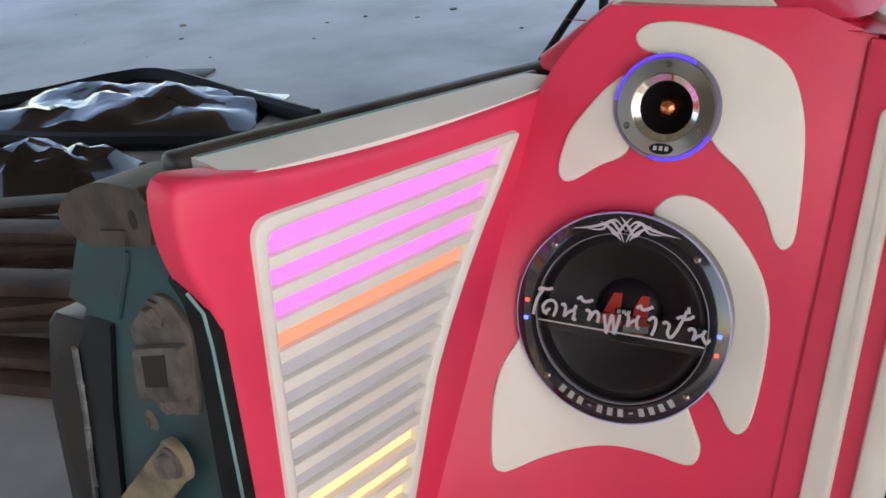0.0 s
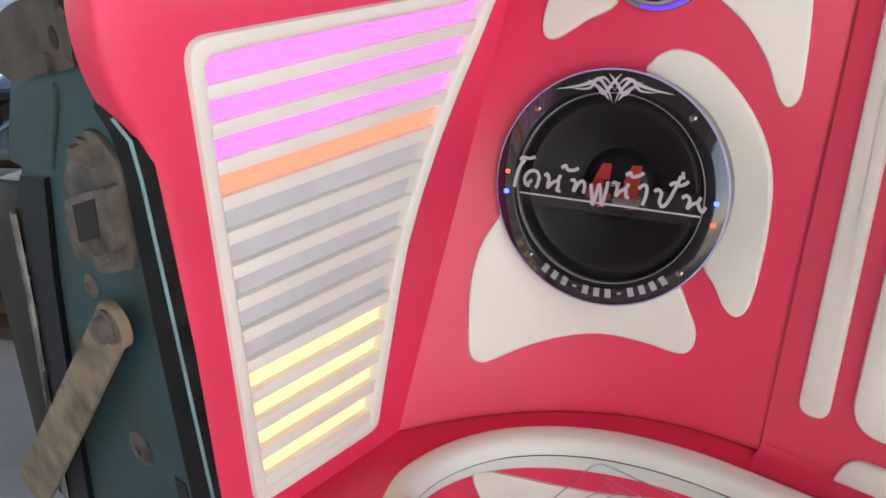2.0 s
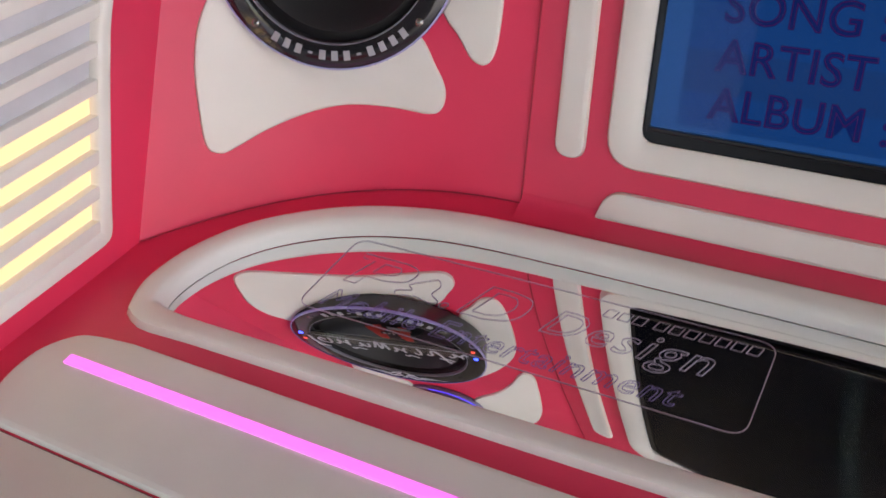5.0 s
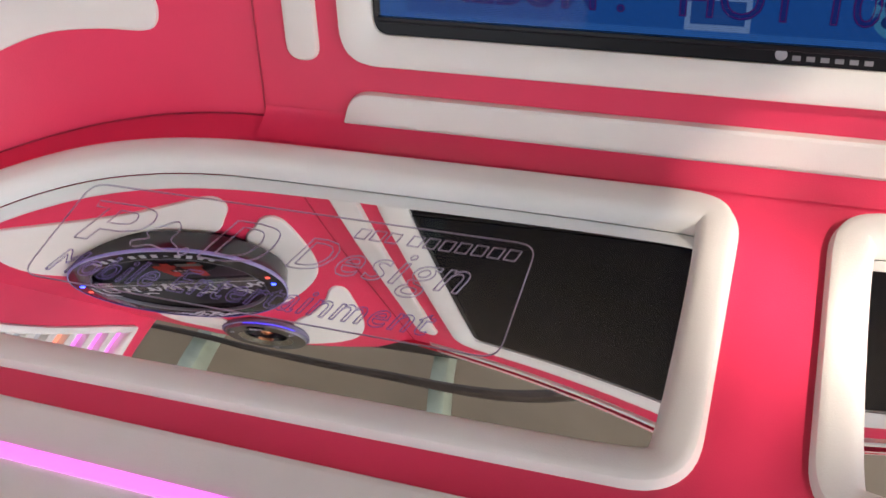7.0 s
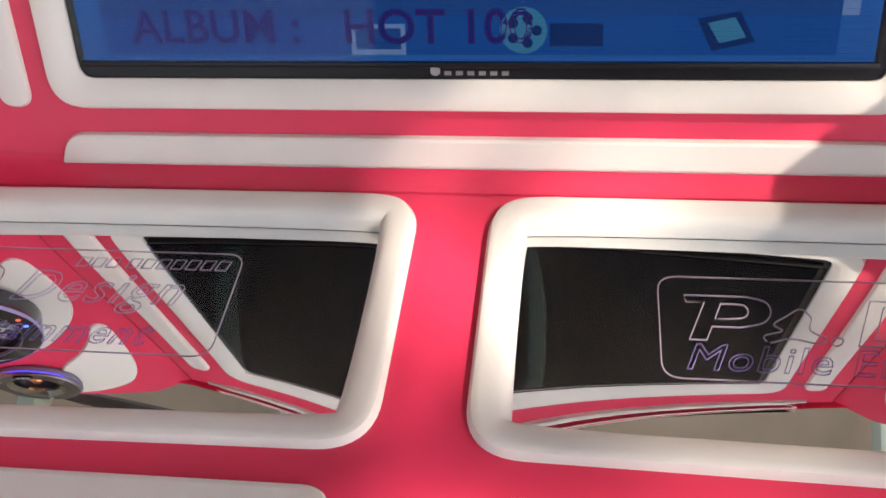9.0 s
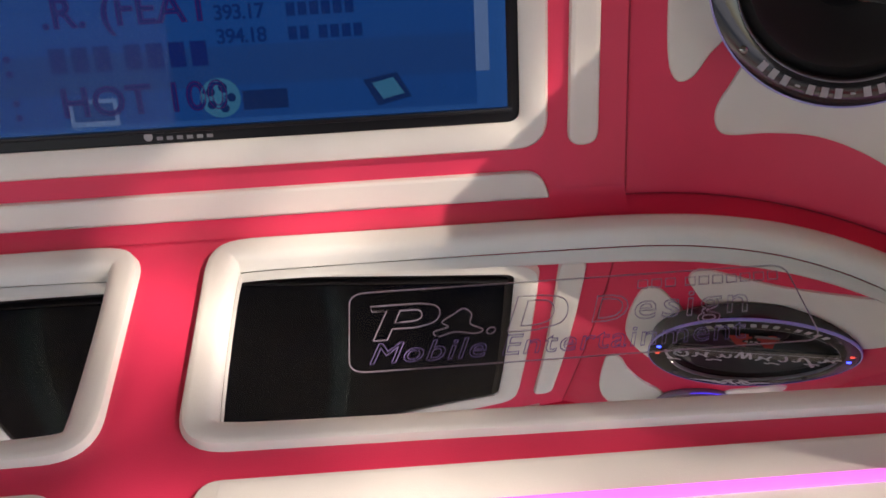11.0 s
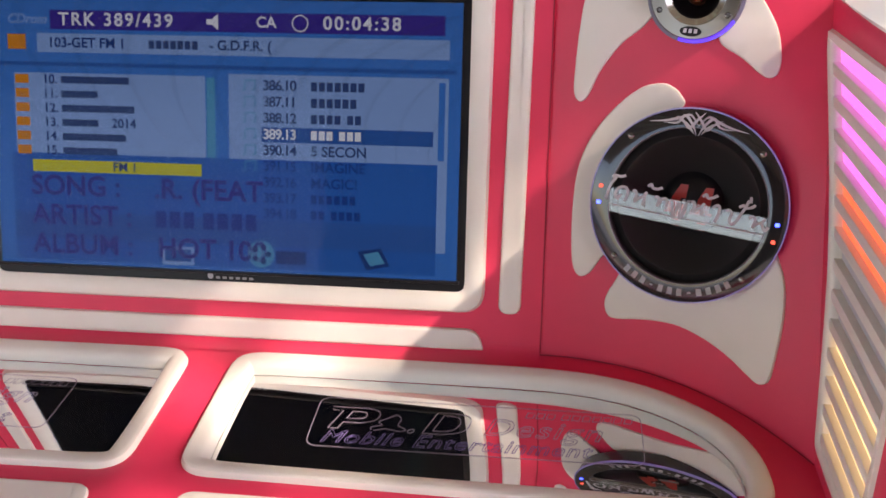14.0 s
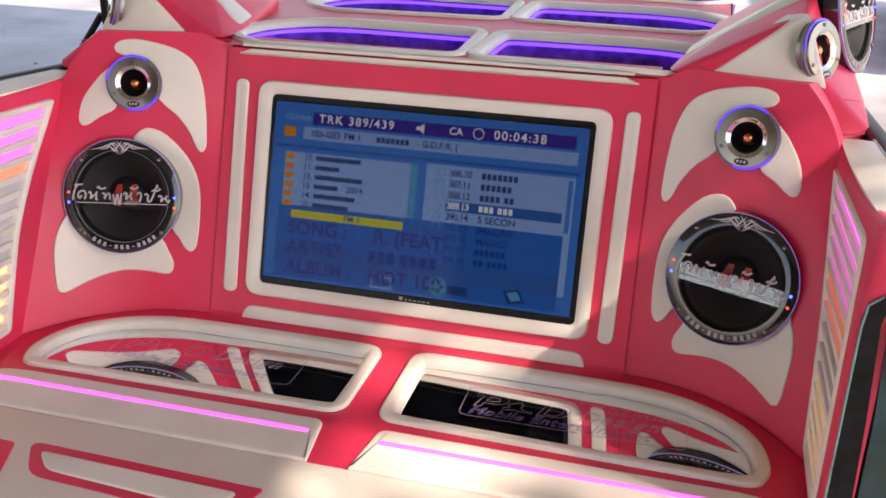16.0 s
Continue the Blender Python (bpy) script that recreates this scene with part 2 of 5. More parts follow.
def ribbon(pts, width, height, mapper, taper=False):
    """A flat stroke of a given width along points."""
    bm, n = bmesh.new(), len(pts)
    pts = [Vector(p) for p in pts]
    prev = None
    for i, p in enumerate(pts):
        t = (pts[min(i + 1, n - 1)] - pts[max(i - 1, 0)])
        t = t.normalized() if t.length > 1e-9 else Vector((1, 0))
        w = width * 0.5 * (math.sin(math.pi * (i + 0.3) / (n - 0.4)) if taper else 1)
        nn = Vector((-t.y, t.x)) * w
        row = [bm.verts.new(mapper(*(p + nn), height)), bm.verts.new(mapper(*(p - nn), height))]
        if prev:
            bm.faces.new((prev[0], prev[1], row[1], row[0]))
        prev = row
    return bm


def tube(pts, radius, seg=8):
    bm, prev, n = bmesh.new(), None, len(pts)
    pts = [Vector(p) for p in pts]
    for i, p in enumerate(pts):
        t = (pts[min(i + 1, n - 1)] - pts[max(i - 1, 0)]).normalized()
        a = t.orthogonal().normalized() if prev is None else (ax - t * ax.dot(t)).normalized()
        ax, b = a, t.cross(a)
        row = [bm.verts.new(p + (a * math.cos(2 * math.pi * k / seg) + b * math.sin(2 * math.pi * k / seg)) * radius) for k in range(seg)]
        if prev:
            for k in range(seg):
                bm.faces.new((prev[k - 1], prev[k], row[k], row[k - 1]))
        else:
            bm.faces.new(row)
        prev = row
    bm.faces.new(prev)
    return bm


# ---- surfaces of the bed ----
TV_O, TV_U, TV_N = Vector((0, -0.01, 0)), Vector((0, 0.309, 0.951)), Vector((0, -0.951, 0.309))


def on_tv(x, u, h=0.0):
    return TV_O + Vector((x, 0, 0)) + TV_U * u + TV_N * h


def on_deck(x, y, h=0.0):
    return Vector((x, y, h))


def on_side(s):
    return lambda y, z, h=0.0: Vector((s * (0.80 - h), y, z))


def corner_at(u, v):
    sag = max(-0.02, 0.062 * (1 - v / 0.62))
    a, b = Vector((-0.465 + 0.004 * v, -0.01 + 0.193 * v, 0.57 * v)), Vector((-0.80, -0.22 + 0.295 * v, 0.57 * v))
    sag = 4 * u * (1 - u) * sag + 6.75 * u * u * (1 - u) * 0.013 * math.exp(-((v - 0.45) / 0.2) ** 2)
    return a.lerp(b, u) + Vector((-0.35, 0.85, 0)) * sag


def on_corner(s):
    def f(u, v, h=0.0):
        p, e = corner_at(u, v), 1e-3
        n = (corner_at(u + e, v) - p).cross(corner_at(u, v + e) - p).normalized()
        if n.y > 0:
            n = -n
        p = p + n * h
        return Vector((-s * p.x, p.y, p.z))
    return f


def facing(at, normal, s=1):
    """A frame with z along the normal and y upwards along the surface."""
    z = Vector((s * normal[0], normal[1], normal[2])).normalized()
    y = (Vector((0, 0, 1)) - z * z.z).normalized()
    x = y.cross(z)
    m = Matrix((x, y, z)).transposed().to_4x4()
    m.translation = Vector((s * at[0], at[1], at[2]))
    return m


# ---- the large structure ----
ground = thing("ground", sheet(lambda u, v: (-60 + 120 * u, -60 + 120 * v, -0.85), 60, 60), CONCRETE, "grey worn concrete floor with stains", "floor", kind="structure")

# the padded panel with the monitor
panel = thing("backboard", thick_sheet(lambda u, v: on_tv(-0.465 + 0.93 * u, 0.597 * v), 12, 10, (0, 0.12, 0)), PINK, "pink leatherette padded panel with white strips round a monitor", "panel")
TVF_O = rounded([(-0.383, 0.057), (0.383, 0.057), (0.386, 0.532), (-0.386, 0.532)], 0.035, 8)
TVF_I = rounded([(-0.349, 0.087), (0.354, 0.087), (0.354, 0.504), (-0.352, 0.504)], 0.014, 8)
part("padded_frame", band(TVF_O, TVF_I, on_tv, 0.010, 0.0), WHITE, panel, "cream white padded frame")
for s in (-1, 1):
    part("strip", pad(rounded([(s * 0.419 - 0.016, 0.058), (s * 0.419 + 0.016, 0.058), (s * 0.425 + 0.015, 0.531), (s * 0.425 - 0.015, 0.531)], 0.0155, 6), on_tv, 0.006, 0.006, 0.05), WHITE, panel, "white padded strip")
part("strip", pad(rounded([(-0.385, 0.003), (0.385, 0.003), (0.374, 0.034), (-0.374, 0.034)], [0.005, 0.005, 0.018, 0.018], 6), on_tv, 0.008, 0.004, 0.05), WHITE, panel, "white padded strip")
part("strip", pad(rounded([(-0.44, 0.585), (0.43, 0.585), (0.40, 0.597), (-0.41, 0.597)], [0.004, 0.004, 0.004, 0.004], 3), on_tv, 0.004, 0.003, 0.1), WHITE, panel, "white piping strip along the top")

# curved corner panels
PATCH_A = [(0.69, 0.974), (0.715, 0.997), (0.68, 1.018), (0.592, 1.024), (0.484, 1.015), (0.358, 0.994), (0.255, 0.96), (0.195, 0.915), (0.15, 0.845), (0.124, 0.762), (0.11, 0.688), (0.105, 0.628), (0.13, 0.608), (0.164, 0.626), (0.213, 0.685), (0.293, 0.748), (0.384, 0.795), (0.435, 0.84), (0.45, 0.91), (0.53, 0.958), (0.62, 0.962)]
PATCH_B = [(0.71, 0.92), (0.76, 0.905), (0.805, 0.871), (0.858, 0.815), (0.872, 0.76), (0.862, 0.727), (0.836, 0.715), (0.801, 0.721), (0.737, 0.75), (0.67, 0.772), (0.655, 0.80), (0.68, 0.855)]
PATCH_C = [(0.53, 0.66), (0.52, 0.685), (0.495, 0.698), (0.454, 0.704), (0.381, 0.691), (0.302, 0.654), (0.216, 0.596), (0.153, 0.532), (0.12, 0.467), (0.106, 0.388), (0.104, 0.307), (0.112, 0.252), (0.137, 0.231), (0.175, 0.242), (0.215, 0.28), (0.258, 0.315), (0.29, 0.38), (0.29, 0.47), (0.33, 0.56), (0.43, 0.62)]
PATCH_D = [(0.85, 0.397), (0.88, 0.38), (0.906, 0.335), (0.907, 0.27), (0.888, 0.2), (0.862, 0.133), (0.825, 0.113), (0.789, 0.117), (0.711, 0.138), (0.609, 0.157), (0.502, 0.165), (0.38, 0.156), (0.275, 0.143), (0.239, 0.154), (0.235, 0.187), (0.267, 0.228), (0.33, 0.285), (0.45, 0.29), (0.6, 0.3), (0.75, 0.35)]
SIDES = ((-1, "left"), (1, "right"))
WOOFER_N, TWEETER_N = (0.304, -0.914, 0.268), (0.254, -0.935, 0.266)


def woofer_at(s):
    return (-0.655, -0.007, 0.261) if s < 0 else (-0.652, -0.012, 0.244)


TWEETER_AT = (-0.644, 0.074, 0.495)
def corner_grid(a, b):
    """The corner panel's outline: its outer top corner is rounded off."""
    v = b * (1 + 0.05 * min(1, a / 0.25))
    return a * (1 - 1.15 * max(0, v - 0.88) ** 1.0 * (0.35 + 3.2 * max(0, v - 0.88))), v


for s, _ in SIDES:
    f = on_corner(s)
    bm = thick_sheet(lambda a, b: f(*corner_grid(a, b)), 64, 64, (s * 0.07, 0.20, -0.03))
    drop = []
    for face in bm.faces:
        c = face.calc_center_median()
        for at, r in ((woofer_at(s), 0.112), (TWEETER_AT, 0.046)):
            d = c - Vector((-s * at[0], at[1], at[2]))
            nrm = Vector((-s * WOOFER_N[0], WOOFER_N[1], WOOFER_N[2]))
            if (d - nrm * d.dot(nrm)).length < r and face not in drop:
                drop.append(face)
    bmesh.ops.delete(bm, geom=drop, context="FACES")
    corner = thing("corner_panel", bm, PINK, "pink leatherette curved corner panel with white flame-shaped patches", "panel", "corner panels")
    dv = 0.0 if s < 0 else -0.028
    for outline, shift in ((PATCH_A, 0), (PATCH_B, 0), (PATCH_C, dv), (PATCH_D, dv)):
        part("patch", pad(spline(outline, 5), lambda u, v, h: f(u * (1 if s < 0 else 0.968), v + shift, h), 0.004, 0.004, 0.02, (0.38, 0.60)), WHITE, corner, "white padded leatherette patch")

# side panels with slats
SLOT_ENDS = [(0.03, -0.268), (0.095, -0.243), (0.159, -0.220), (0.224, -0.194), (0.288, -0.157), (0.35, -0.113), (0.412, -0.061), (0.444, -0.029), (0.50, 0.03)]


def slot_right(z):
    return float(np.interp(z, [p[0] for p in SLOT_ENDS], [p[1] for p in SLOT_ENDS]))


def ray_out(pts, c, a):
    """Where a ray from c at the angle a leaves a closed outline."""
    d, best = Vector((math.cos(a), math.sin(a))), 0.0
    for i in range(len(pts)):
        p, e = pts[i - 1] - c, pts[i] - pts[i - 1]
        den = d.x * e.y - d.y * e.x
        if abs(den) > 1e-12:
            t, k = (p.x * e.y - p.y * e.x) / den, (p.x * d.y - p.y * d.x) / den
            if t > 0 and -1e-6 <= k <= 1 + 1e-6:
                best = max(best, t)
    return c + d * best


def holed_pad(outer, hole, mapper, thick, edge, depth, c=(-0.25, 0.30), n=220):
    """A padded plate with one opening; the opening's walls go down by depth."""
    c, bm = Vector(c), bmesh.new()
    o = [ray_out(outer, c, 2 * math.pi * i / n) for i in range(n)]
    h = [ray_out(hole, c, 2 * math.pi * i / n) for i in range(n)]
    rings = [(0.0, -depth), (0.0, thick * 0.2), (edge * 0.35, thick * 0.75), (edge, thick)]
    loops = [[bm.verts.new(mapper(*(p + (c - p).normalized() * d), z)) for p in o] for d, z in rings]
    mid = [(p + (c - p).normalized() * edge).lerp(q, 0.5) for p, q in zip(o, h)]
    loops.append([bm.verts.new(mapper(*p, thick)) for p in mid])
    loops.append([bm.verts.new(mapper(*p, thick)) for p in h])
    loops.append([bm.verts.new(mapper(*p, -depth)) for p in h])
    for a, b in zip(loops, loops[1:]):
        for i in range(n):
            bm.faces.new((a[i - 1], a[i], b[i], b[i - 1]))
    return bm


for s, _ in SIDES:
    f = on_side(s)
    dy = 0.0 if s < 0 else 0.035
    outline = rounded([(-0.459, -0.04), (-0.19, -0.04), (0.12, 0.499), (-0.02, 0.503), (-0.119, 0.507), (-0.207, 0.513), (-0.285, 0.521), (-0.36, 0.531), (-0.470, 0.556), (-0.476, 0.485), (-0.449, 0.41)], [0.02, 0.02, 0.02, 0.03, 0.03, 0.03, 0.03, 0.03, 0.024, 0.04, 0.04], 6)
    edge_r = [(slot_right(z) + 0.017, z) for z in (0.07, 0.12, 0.17, 0.22, 0.27, 0.32, 0.37, 0.41)]
    out_f = rounded([(-0.420, 0.024), (slot_right(0.024) + 0.017, 0.024)], 0.0) + [Vector(p) for p in edge_r] + [Vector((0.0, 0.468)), Vector((-0.402, 0.496))]
    out_f = rounded([tuple(p) for p in out_f], [0.02, 0.014] + [0.01] * 8 + [0.018, 0.025], 5)
    in_f = inset_soft(out_f, 0.0165, 6)
    move = lambda pts: [Vector((p[0] + dy * (1 if p[0] > -0.3 else 0.5), p[1])) for p in pts]
    out_f, in_f = move(out_f), move(in_f)
    under_f = inset_soft(out_f, 0.007, 3)
    side = thing("side_panel", holed_pad(outline, under_f, lambda y, z, h: f(y, z, h - 0.012), 0.012, 0.014, 0.03), PINK, "pink leatherette side panel with a slatted white light grille", "panel", "side panels")
    part("grille_frame", band(out_f, in_f, f, 0.005, -0.004), WHITE, side, "white padded grille frame")
    z0, pitch = 0.0615, 0.0334
    for k in range(13):
        zc = z0 + pitch * k
        tiltz = -0.018 * (k / 12)
        yl, yr = -0.4015 + 0.0383 * (zc - 0.024) + dy * 0.5, slot_right(zc + tiltz) + dy
        if s < 0:
            lit = MAGENTALED if k >= 10 else SALMONLED if k == 9 else YELLOWLED if k < 4 else OFFLED
        else:
            lit = MAGENTALED if k >= 9 else ORANGELED if 6 < k < 9 else YELLOWLED if k < 4 else OFFLED
        part("light_strip", prism([(yl - 0.004, zc - 0.0175), (yr + 0.008, zc - 0.0175 + tiltz), (yr + 0.008, zc + 0.016 + tiltz), (yl - 0.004, zc + 0.016)], 0.0, 0.003, lambda y, z, h: f(y, z, h - 0.0105)), lit, side, "coloured light strip behind the grille" if lit is not OFFLED else "unlit light strip behind the grille")
        for za in ([zc - pitch * 0.5] if k == 0 else []) + ([zc + pitch * 0.5] if k < 12 else []):
            yr2 = slot_right(za + tiltz) + dy
            part("slat", prism([(yl - 0.004, za - 0.0068), (yr2 + 0.005, za - 0.0068 + tiltz), (yr2 + 0.005, za + 0.0068 + tiltz), (yl - 0.004, za + 0.0068)], 0.0, 0.014, lambda y, z, h: f(y, z, h - 0.012), 0.002), WHITE, side)

# deck with mirrors
FRAME_O = spline([(-0.729, -0.314), (-0.744, -0.272), (-0.738, -0.213), (-0.711, -0.157), (-0.667, -0.114), (-0.612, -0.081), (-0.55, -0.061), (-0.49, -0.052), (-0.43, -0.049)], 6, closed=False)
FRAME_O += rounded([(-0.43, -0.049), (-0.031, -0.047), (-0.031, -0.313), (-0.72, -0.327)], [0.0, 0.045, 0.045, 0.0], 10)[1:-1] + [Vector((-0.031 - 0.64 * k / 24, -0.313 - 0.012 * k / 24)) for k in range(4, 24)] + [Vector((-0.69, -0.327)), Vector((-0.704, -0.326)), Vector((-0.718, -0.321))]
FRAME_I = inset_soft(FRAME_O, 0.029, 12)
FRAME_U = inset_soft(FRAME_O, 0.020, 8)


WARP = {-1: (0.31, -3.25, 0.09, -6.56, 1.12, 4.03, 1.51, -3.69, -0.18), 1: (0.0, -3.12, -0.79, 1.12, -1.69, -5.1, 0.16, -0.75, 0.9)}


def warped_mirror(outline, s):
    """A thin mirror plate whose face is bent slightly, as acrylic sheet is: the bend stands in its normals."""
    me = mesh_of("mirror", pad(outline, lambda x, y, h: Vector((x, y, h - 0.020)), 0.007, 0.001, 0.014, base=0.0), MIRROR)
    powers = [(i, j) for i in range(4) for j in range(4 - i) if i + j]
    normals = []
    for poly in me.polygons:
        for v in poly.vertices:
            co = me.vertices[v].co
            if poly.normal.z < 0.9:
                normals.append(poly.normal)
                continue
            x, y = (co.x - s * 0.38) / 0.30, (co.y + 0.19) / 0.12
            gx = sum(c * i * x ** max(i - 1, 0) * y ** j for c, (i, j) in zip(WARP[s], powers))
            gy = sum(c * j * x ** i * y ** max(j - 1, 0) for c, (i, j) in zip(WARP[s], powers))
            normals.append(Vector((-gx * 0.001 / 0.30, -gy * 0.001 / 0.12, 1)).normalized())
    me.normals_split_custom_set(normals)
    return me


def flipped(pts, s):
    return [Vector((-s * p[0], p[1])) for p in pts]


def holed(outer, holes, z):
    """A flat board with openings."""
    bm = bmesh.new()
    edges = []
    for loop in [outer] + holes:
        vs = [bm.verts.new((p[0], p[1], z)) for p in loop]
        edges += [bm.edges.new((vs[i - 1], vs[i])) for i in range(len(vs))]
    bmesh.ops.triangle_fill(bm, use_beauty=True, use_dissolve=False, edges=edges)
    return bm


deck = thing("deck", holed([(-0.80, -0.472), (0.80, -0.472), (0.80, 0.02), (-0.80, 0.02)], [flipped(inset(FRAME_O, 0.012), -1), flipped(inset(FRAME_O, 0.012), 1)], 0.0), PINK, "pink leatherette deck with two framed mirrors and light strips", "deck")
part("board", box((-0.80, -0.4715, -0.06), (0.80, 0.02, -0.03)), BLACK, deck)
LED_PANEL = spline([(-0.746, -0.470), (-0.763, -0.43), (-0.764, -0.39), (-0.748, -0.363), (-0.729, -0.353), (-0.686, -0.347)], 5, closed=False) + rounded([(-0.686, -0.347), (-0.055, -0.343), (-0.038, -0.471), (-0.746, -0.470)], [0, 0.02, 0.003, 0], 6)[1:-1]
for s, _ in SIDES:
    o, i = flipped(FRAME_O, s), flipped(FRAME_I, s)
    under = flipped(FRAME_U, s)
    part("mirror_frame", band(o, i, on_deck, 0.0085, -0.004, 10, 0.0084), WHITE, deck, "white padded mirror frame")
    plate = new("mirror", warped_mirror(under, s))
    plate.parent, plate["label"] = deck, "engraved mirror plate, slightly bent"
    part("white_pad", pad(flipped(LED_PANEL, s), on_deck, 0.006, 0.006, 0.06), WHITE, deck, "white padded edge panel")
    part("light_strip", box((min(-s * -0.726, -s * -0.068), -0.394, 0.004), (max(-s * -0.726, -s * -0.068), -0.383, 0.0085), 0.001), MAGENTALED, deck, "glowing magenta light strip")

# tailgate, folded down
gate = thing("tailgate", box((-0.775, -0.98, -0.07), (0.775, -0.4725, 0.003), 0.004), WHITE, "white leatherette tailgate folded flat with pink inlays", "tailgate")
for s, _ in SIDES:
    go = rounded([(-0.528, -0.556), (-0.072, -0.566), (-0.10, -0.662), (-0.472, -0.642)], [0.03, 0.01, 0.02, 0.03], 6)
    part("inlay", pad(flipped(go, s), lambda x, y, h: on_deck(x, y, h + 0.003), 0.002, 0.003, 0.1), PINK, gate, "pink inlay")
    gi = rounded([(-0.492, -0.580), (-0.108, -0.590), (-0.126, -0.644), (-0.450, -0.624)], [0.018, 0.012, 0.012, 0.02], 6)
    part("inlay_centre", pad(flipped(gi, s), lambda x, y, h: on_deck(x, y, h + 0.003), 0.006, 0.004, 0.1), WHITE, gate)
    part("inlay", pad(flipped(rounded([(-0.74, -0.567), (-0.552, -0.567), (-0.46, -0.80), (-0.74, -0.80)], [0.01, 0.01, 0.03, 0.02], 5), s), lambda x, y, h: on_deck(x, y, h + 0.003), 0.002, 0.003, 0.1), PINK, gate, "pink inlay")

# monitor
def lettering(name, text, size, at, mat, parent, mapper, h, label="", spread=1.0, outline=0.0, shear=0.35):
    """Letters of the built-in font as a thin mesh, its left end at the given place."""
    cu = bpy.data.curves.new(name, "FONT")
    cu.body, cu.size, cu.align_y, cu.space_character = text, size, "CENTER", spread
    if outline:
        cu.fill_mode, cu.bevel_depth, cu.bevel_resolution, cu.resolution_u, cu.shear = "NONE", outline, 0, 3, shear
    else:
        cu.offset = size * 0.022
    tmp = bpy.data.objects.new(name, cu)
    scene.collection.objects.link(tmp)
    me = bpy.data.meshes.new_from_object(tmp.evaluated_get(bpy.context.evaluated_depsgraph_get()))
    bpy.data.objects.remove(tmp)
    for v in me.vertices:
        v.co = mapper(at[0] + v.co.x, at[1] + v.co.y, h + v.co.z)
    me.materials.clear()
    me.materials.append(mat)
    ob = new(name, me)
    ob.parent = parent
    if label:
        ob["label"] = label
    return ob


monitor = thing("monitor", prism([(-0.36, 0.08), (0.362, 0.08), (0.362, 0.512), (-0.362, 0.512)], -0.03, 0.001, on_tv), BLACK, "black flat monitor showing a blue music menu", "monitor")


def lit(name, c, p=0.165):
    m = glow(name, c, p)
    m.node_tree.nodes["Principled BSDF"].inputs["Base Color"].default_value = (0.004, 0.004, 0.006, 1)
    m.node_tree.nodes["Principled BSDF"].inputs["Specular IOR Level"].default_value = 0.0
    return m


S_DEEP, S_BLUE, S_PALE, S_OVER = lit("screen_deep_blue", (0.012, 0.075, 0.30)), lit("screen_blue", (0.02, 0.13, 0.46)), lit("screen_pale_blue", (0.14, 0.27, 0.56)), lit("screen_overlay_blue", (0.008, 0.085, 0.36))
S_BAR, S_DARK, S_TEXT, S_YELLOW = lit("screen_violet", (0.03, 0.02, 0.22)), lit("screen_navy", (0.008, 0.035, 0.16)), lit("screen_white", (0.50, 0.58, 0.70)), lit("screen_yellow", (0.36, 0.40, 0.03))
S_INK, S_DEEPINK = lit("screen_ink", (0.02, 0.05, 0.16)), lit("screen_dim_ink", (0.004, 0.035, 0.20))
S_INNER = lit("screen_dark_violet", (0.008, 0.028, 0.20))
S_RED, S_NOTE, S_ORANGE = lit("screen_purple", (0.085, 0.012, 0.15)), lit("screen_cyan", (0.04, 0.22, 0.42)), lit("screen_orange", (0.45, 0.18, 0.02))


def sx(a):
    return -0.342 + 0.684 * a


def su(b):
    return 0.489 - 0.386 * b


def tile(name, a0, b0, a1, b1, level, mat, label=""):
    return part(name, prism([(sx(a0), su(b1)), (sx(a1), su(b1)), (sx(a1), su(b0)), (sx(a0), su(b0))], 0.001, 0.0018 + level * 0.0002, on_tv), mat, monitor, label, smooth=False)


tile("screen", 0, 0, 1, 1, 0, S_BLUE, "lit blue screen")
tile("screen_bar", 0.13, 0.045, 0.965, 0.115, 1, S_BAR, "violet title bar")
tile("screen_bar", 0.10, 0.13, 0.975, 0.20, 1, S_PALE, "pale title bar")
tile("screen_bar", 0.01, 0.235, 0.99, 0.25, 1, S_DEEP)
tile("list_field", 0.045, 0.275, 0.465, 0.98, 1, S_PALE, "pale list field")
tile("list_field", 0.515, 0.265, 0.975, 0.90, 1, S_PALE, "pale list field")
tile("scroll_bar", 0.468, 0.28, 0.486, 0.60, 2, S_NOTE)
tile("scroll_bar", 0.955, 0.28, 0.968, 0.56, 2, S_BLUE)
tile("overlay", 0.035, 0.575, 0.955, 0.985, 3, S_OVER, "dark blue overlay")
tile("highlight", 0.08, 0.60, 0.455, 0.645, 4, S_YELLOW, "yellow highlighted row")
tile("highlight", 0.585, 0.455, 0.945, 0.510, 2, S_DEEP, "blue highlighted row")
tile("overlay_bar", 0.035, 0.80, 0.955, 0.90, 4, S_DEEP)
H = 0.0032
lettering("text", "TRK 389/439", 0.0255, (sx(0.15), su(0.08)), S_TEXT, monitor, on_tv, H, "white track count", 1.25)
lettering("text", "CA", 0.021, (sx(0.575), su(0.08)), S_TEXT, monitor, on_tv, H)
lettering("text", "00:04:38", 0.0255, (sx(0.715), su(0.08)), S_TEXT, monitor, on_tv, H, "white clock digits", 1.25)
lettering("text", "103-GET FM 1", 0.0195, (sx(0.125), su(0.165)), S_DARK, monitor, on_tv, H)
for k in range(7):
    tile("text_bar", 0.345 + 0.0155 * k, 0.150, 0.357 + 0.0155 * k, 0.180, 4, S_INK)
lettering("text", "- G.D.F.R. (", 0.0195, (sx(0.475), su(0.165)), S_INK, monitor, on_tv, H)
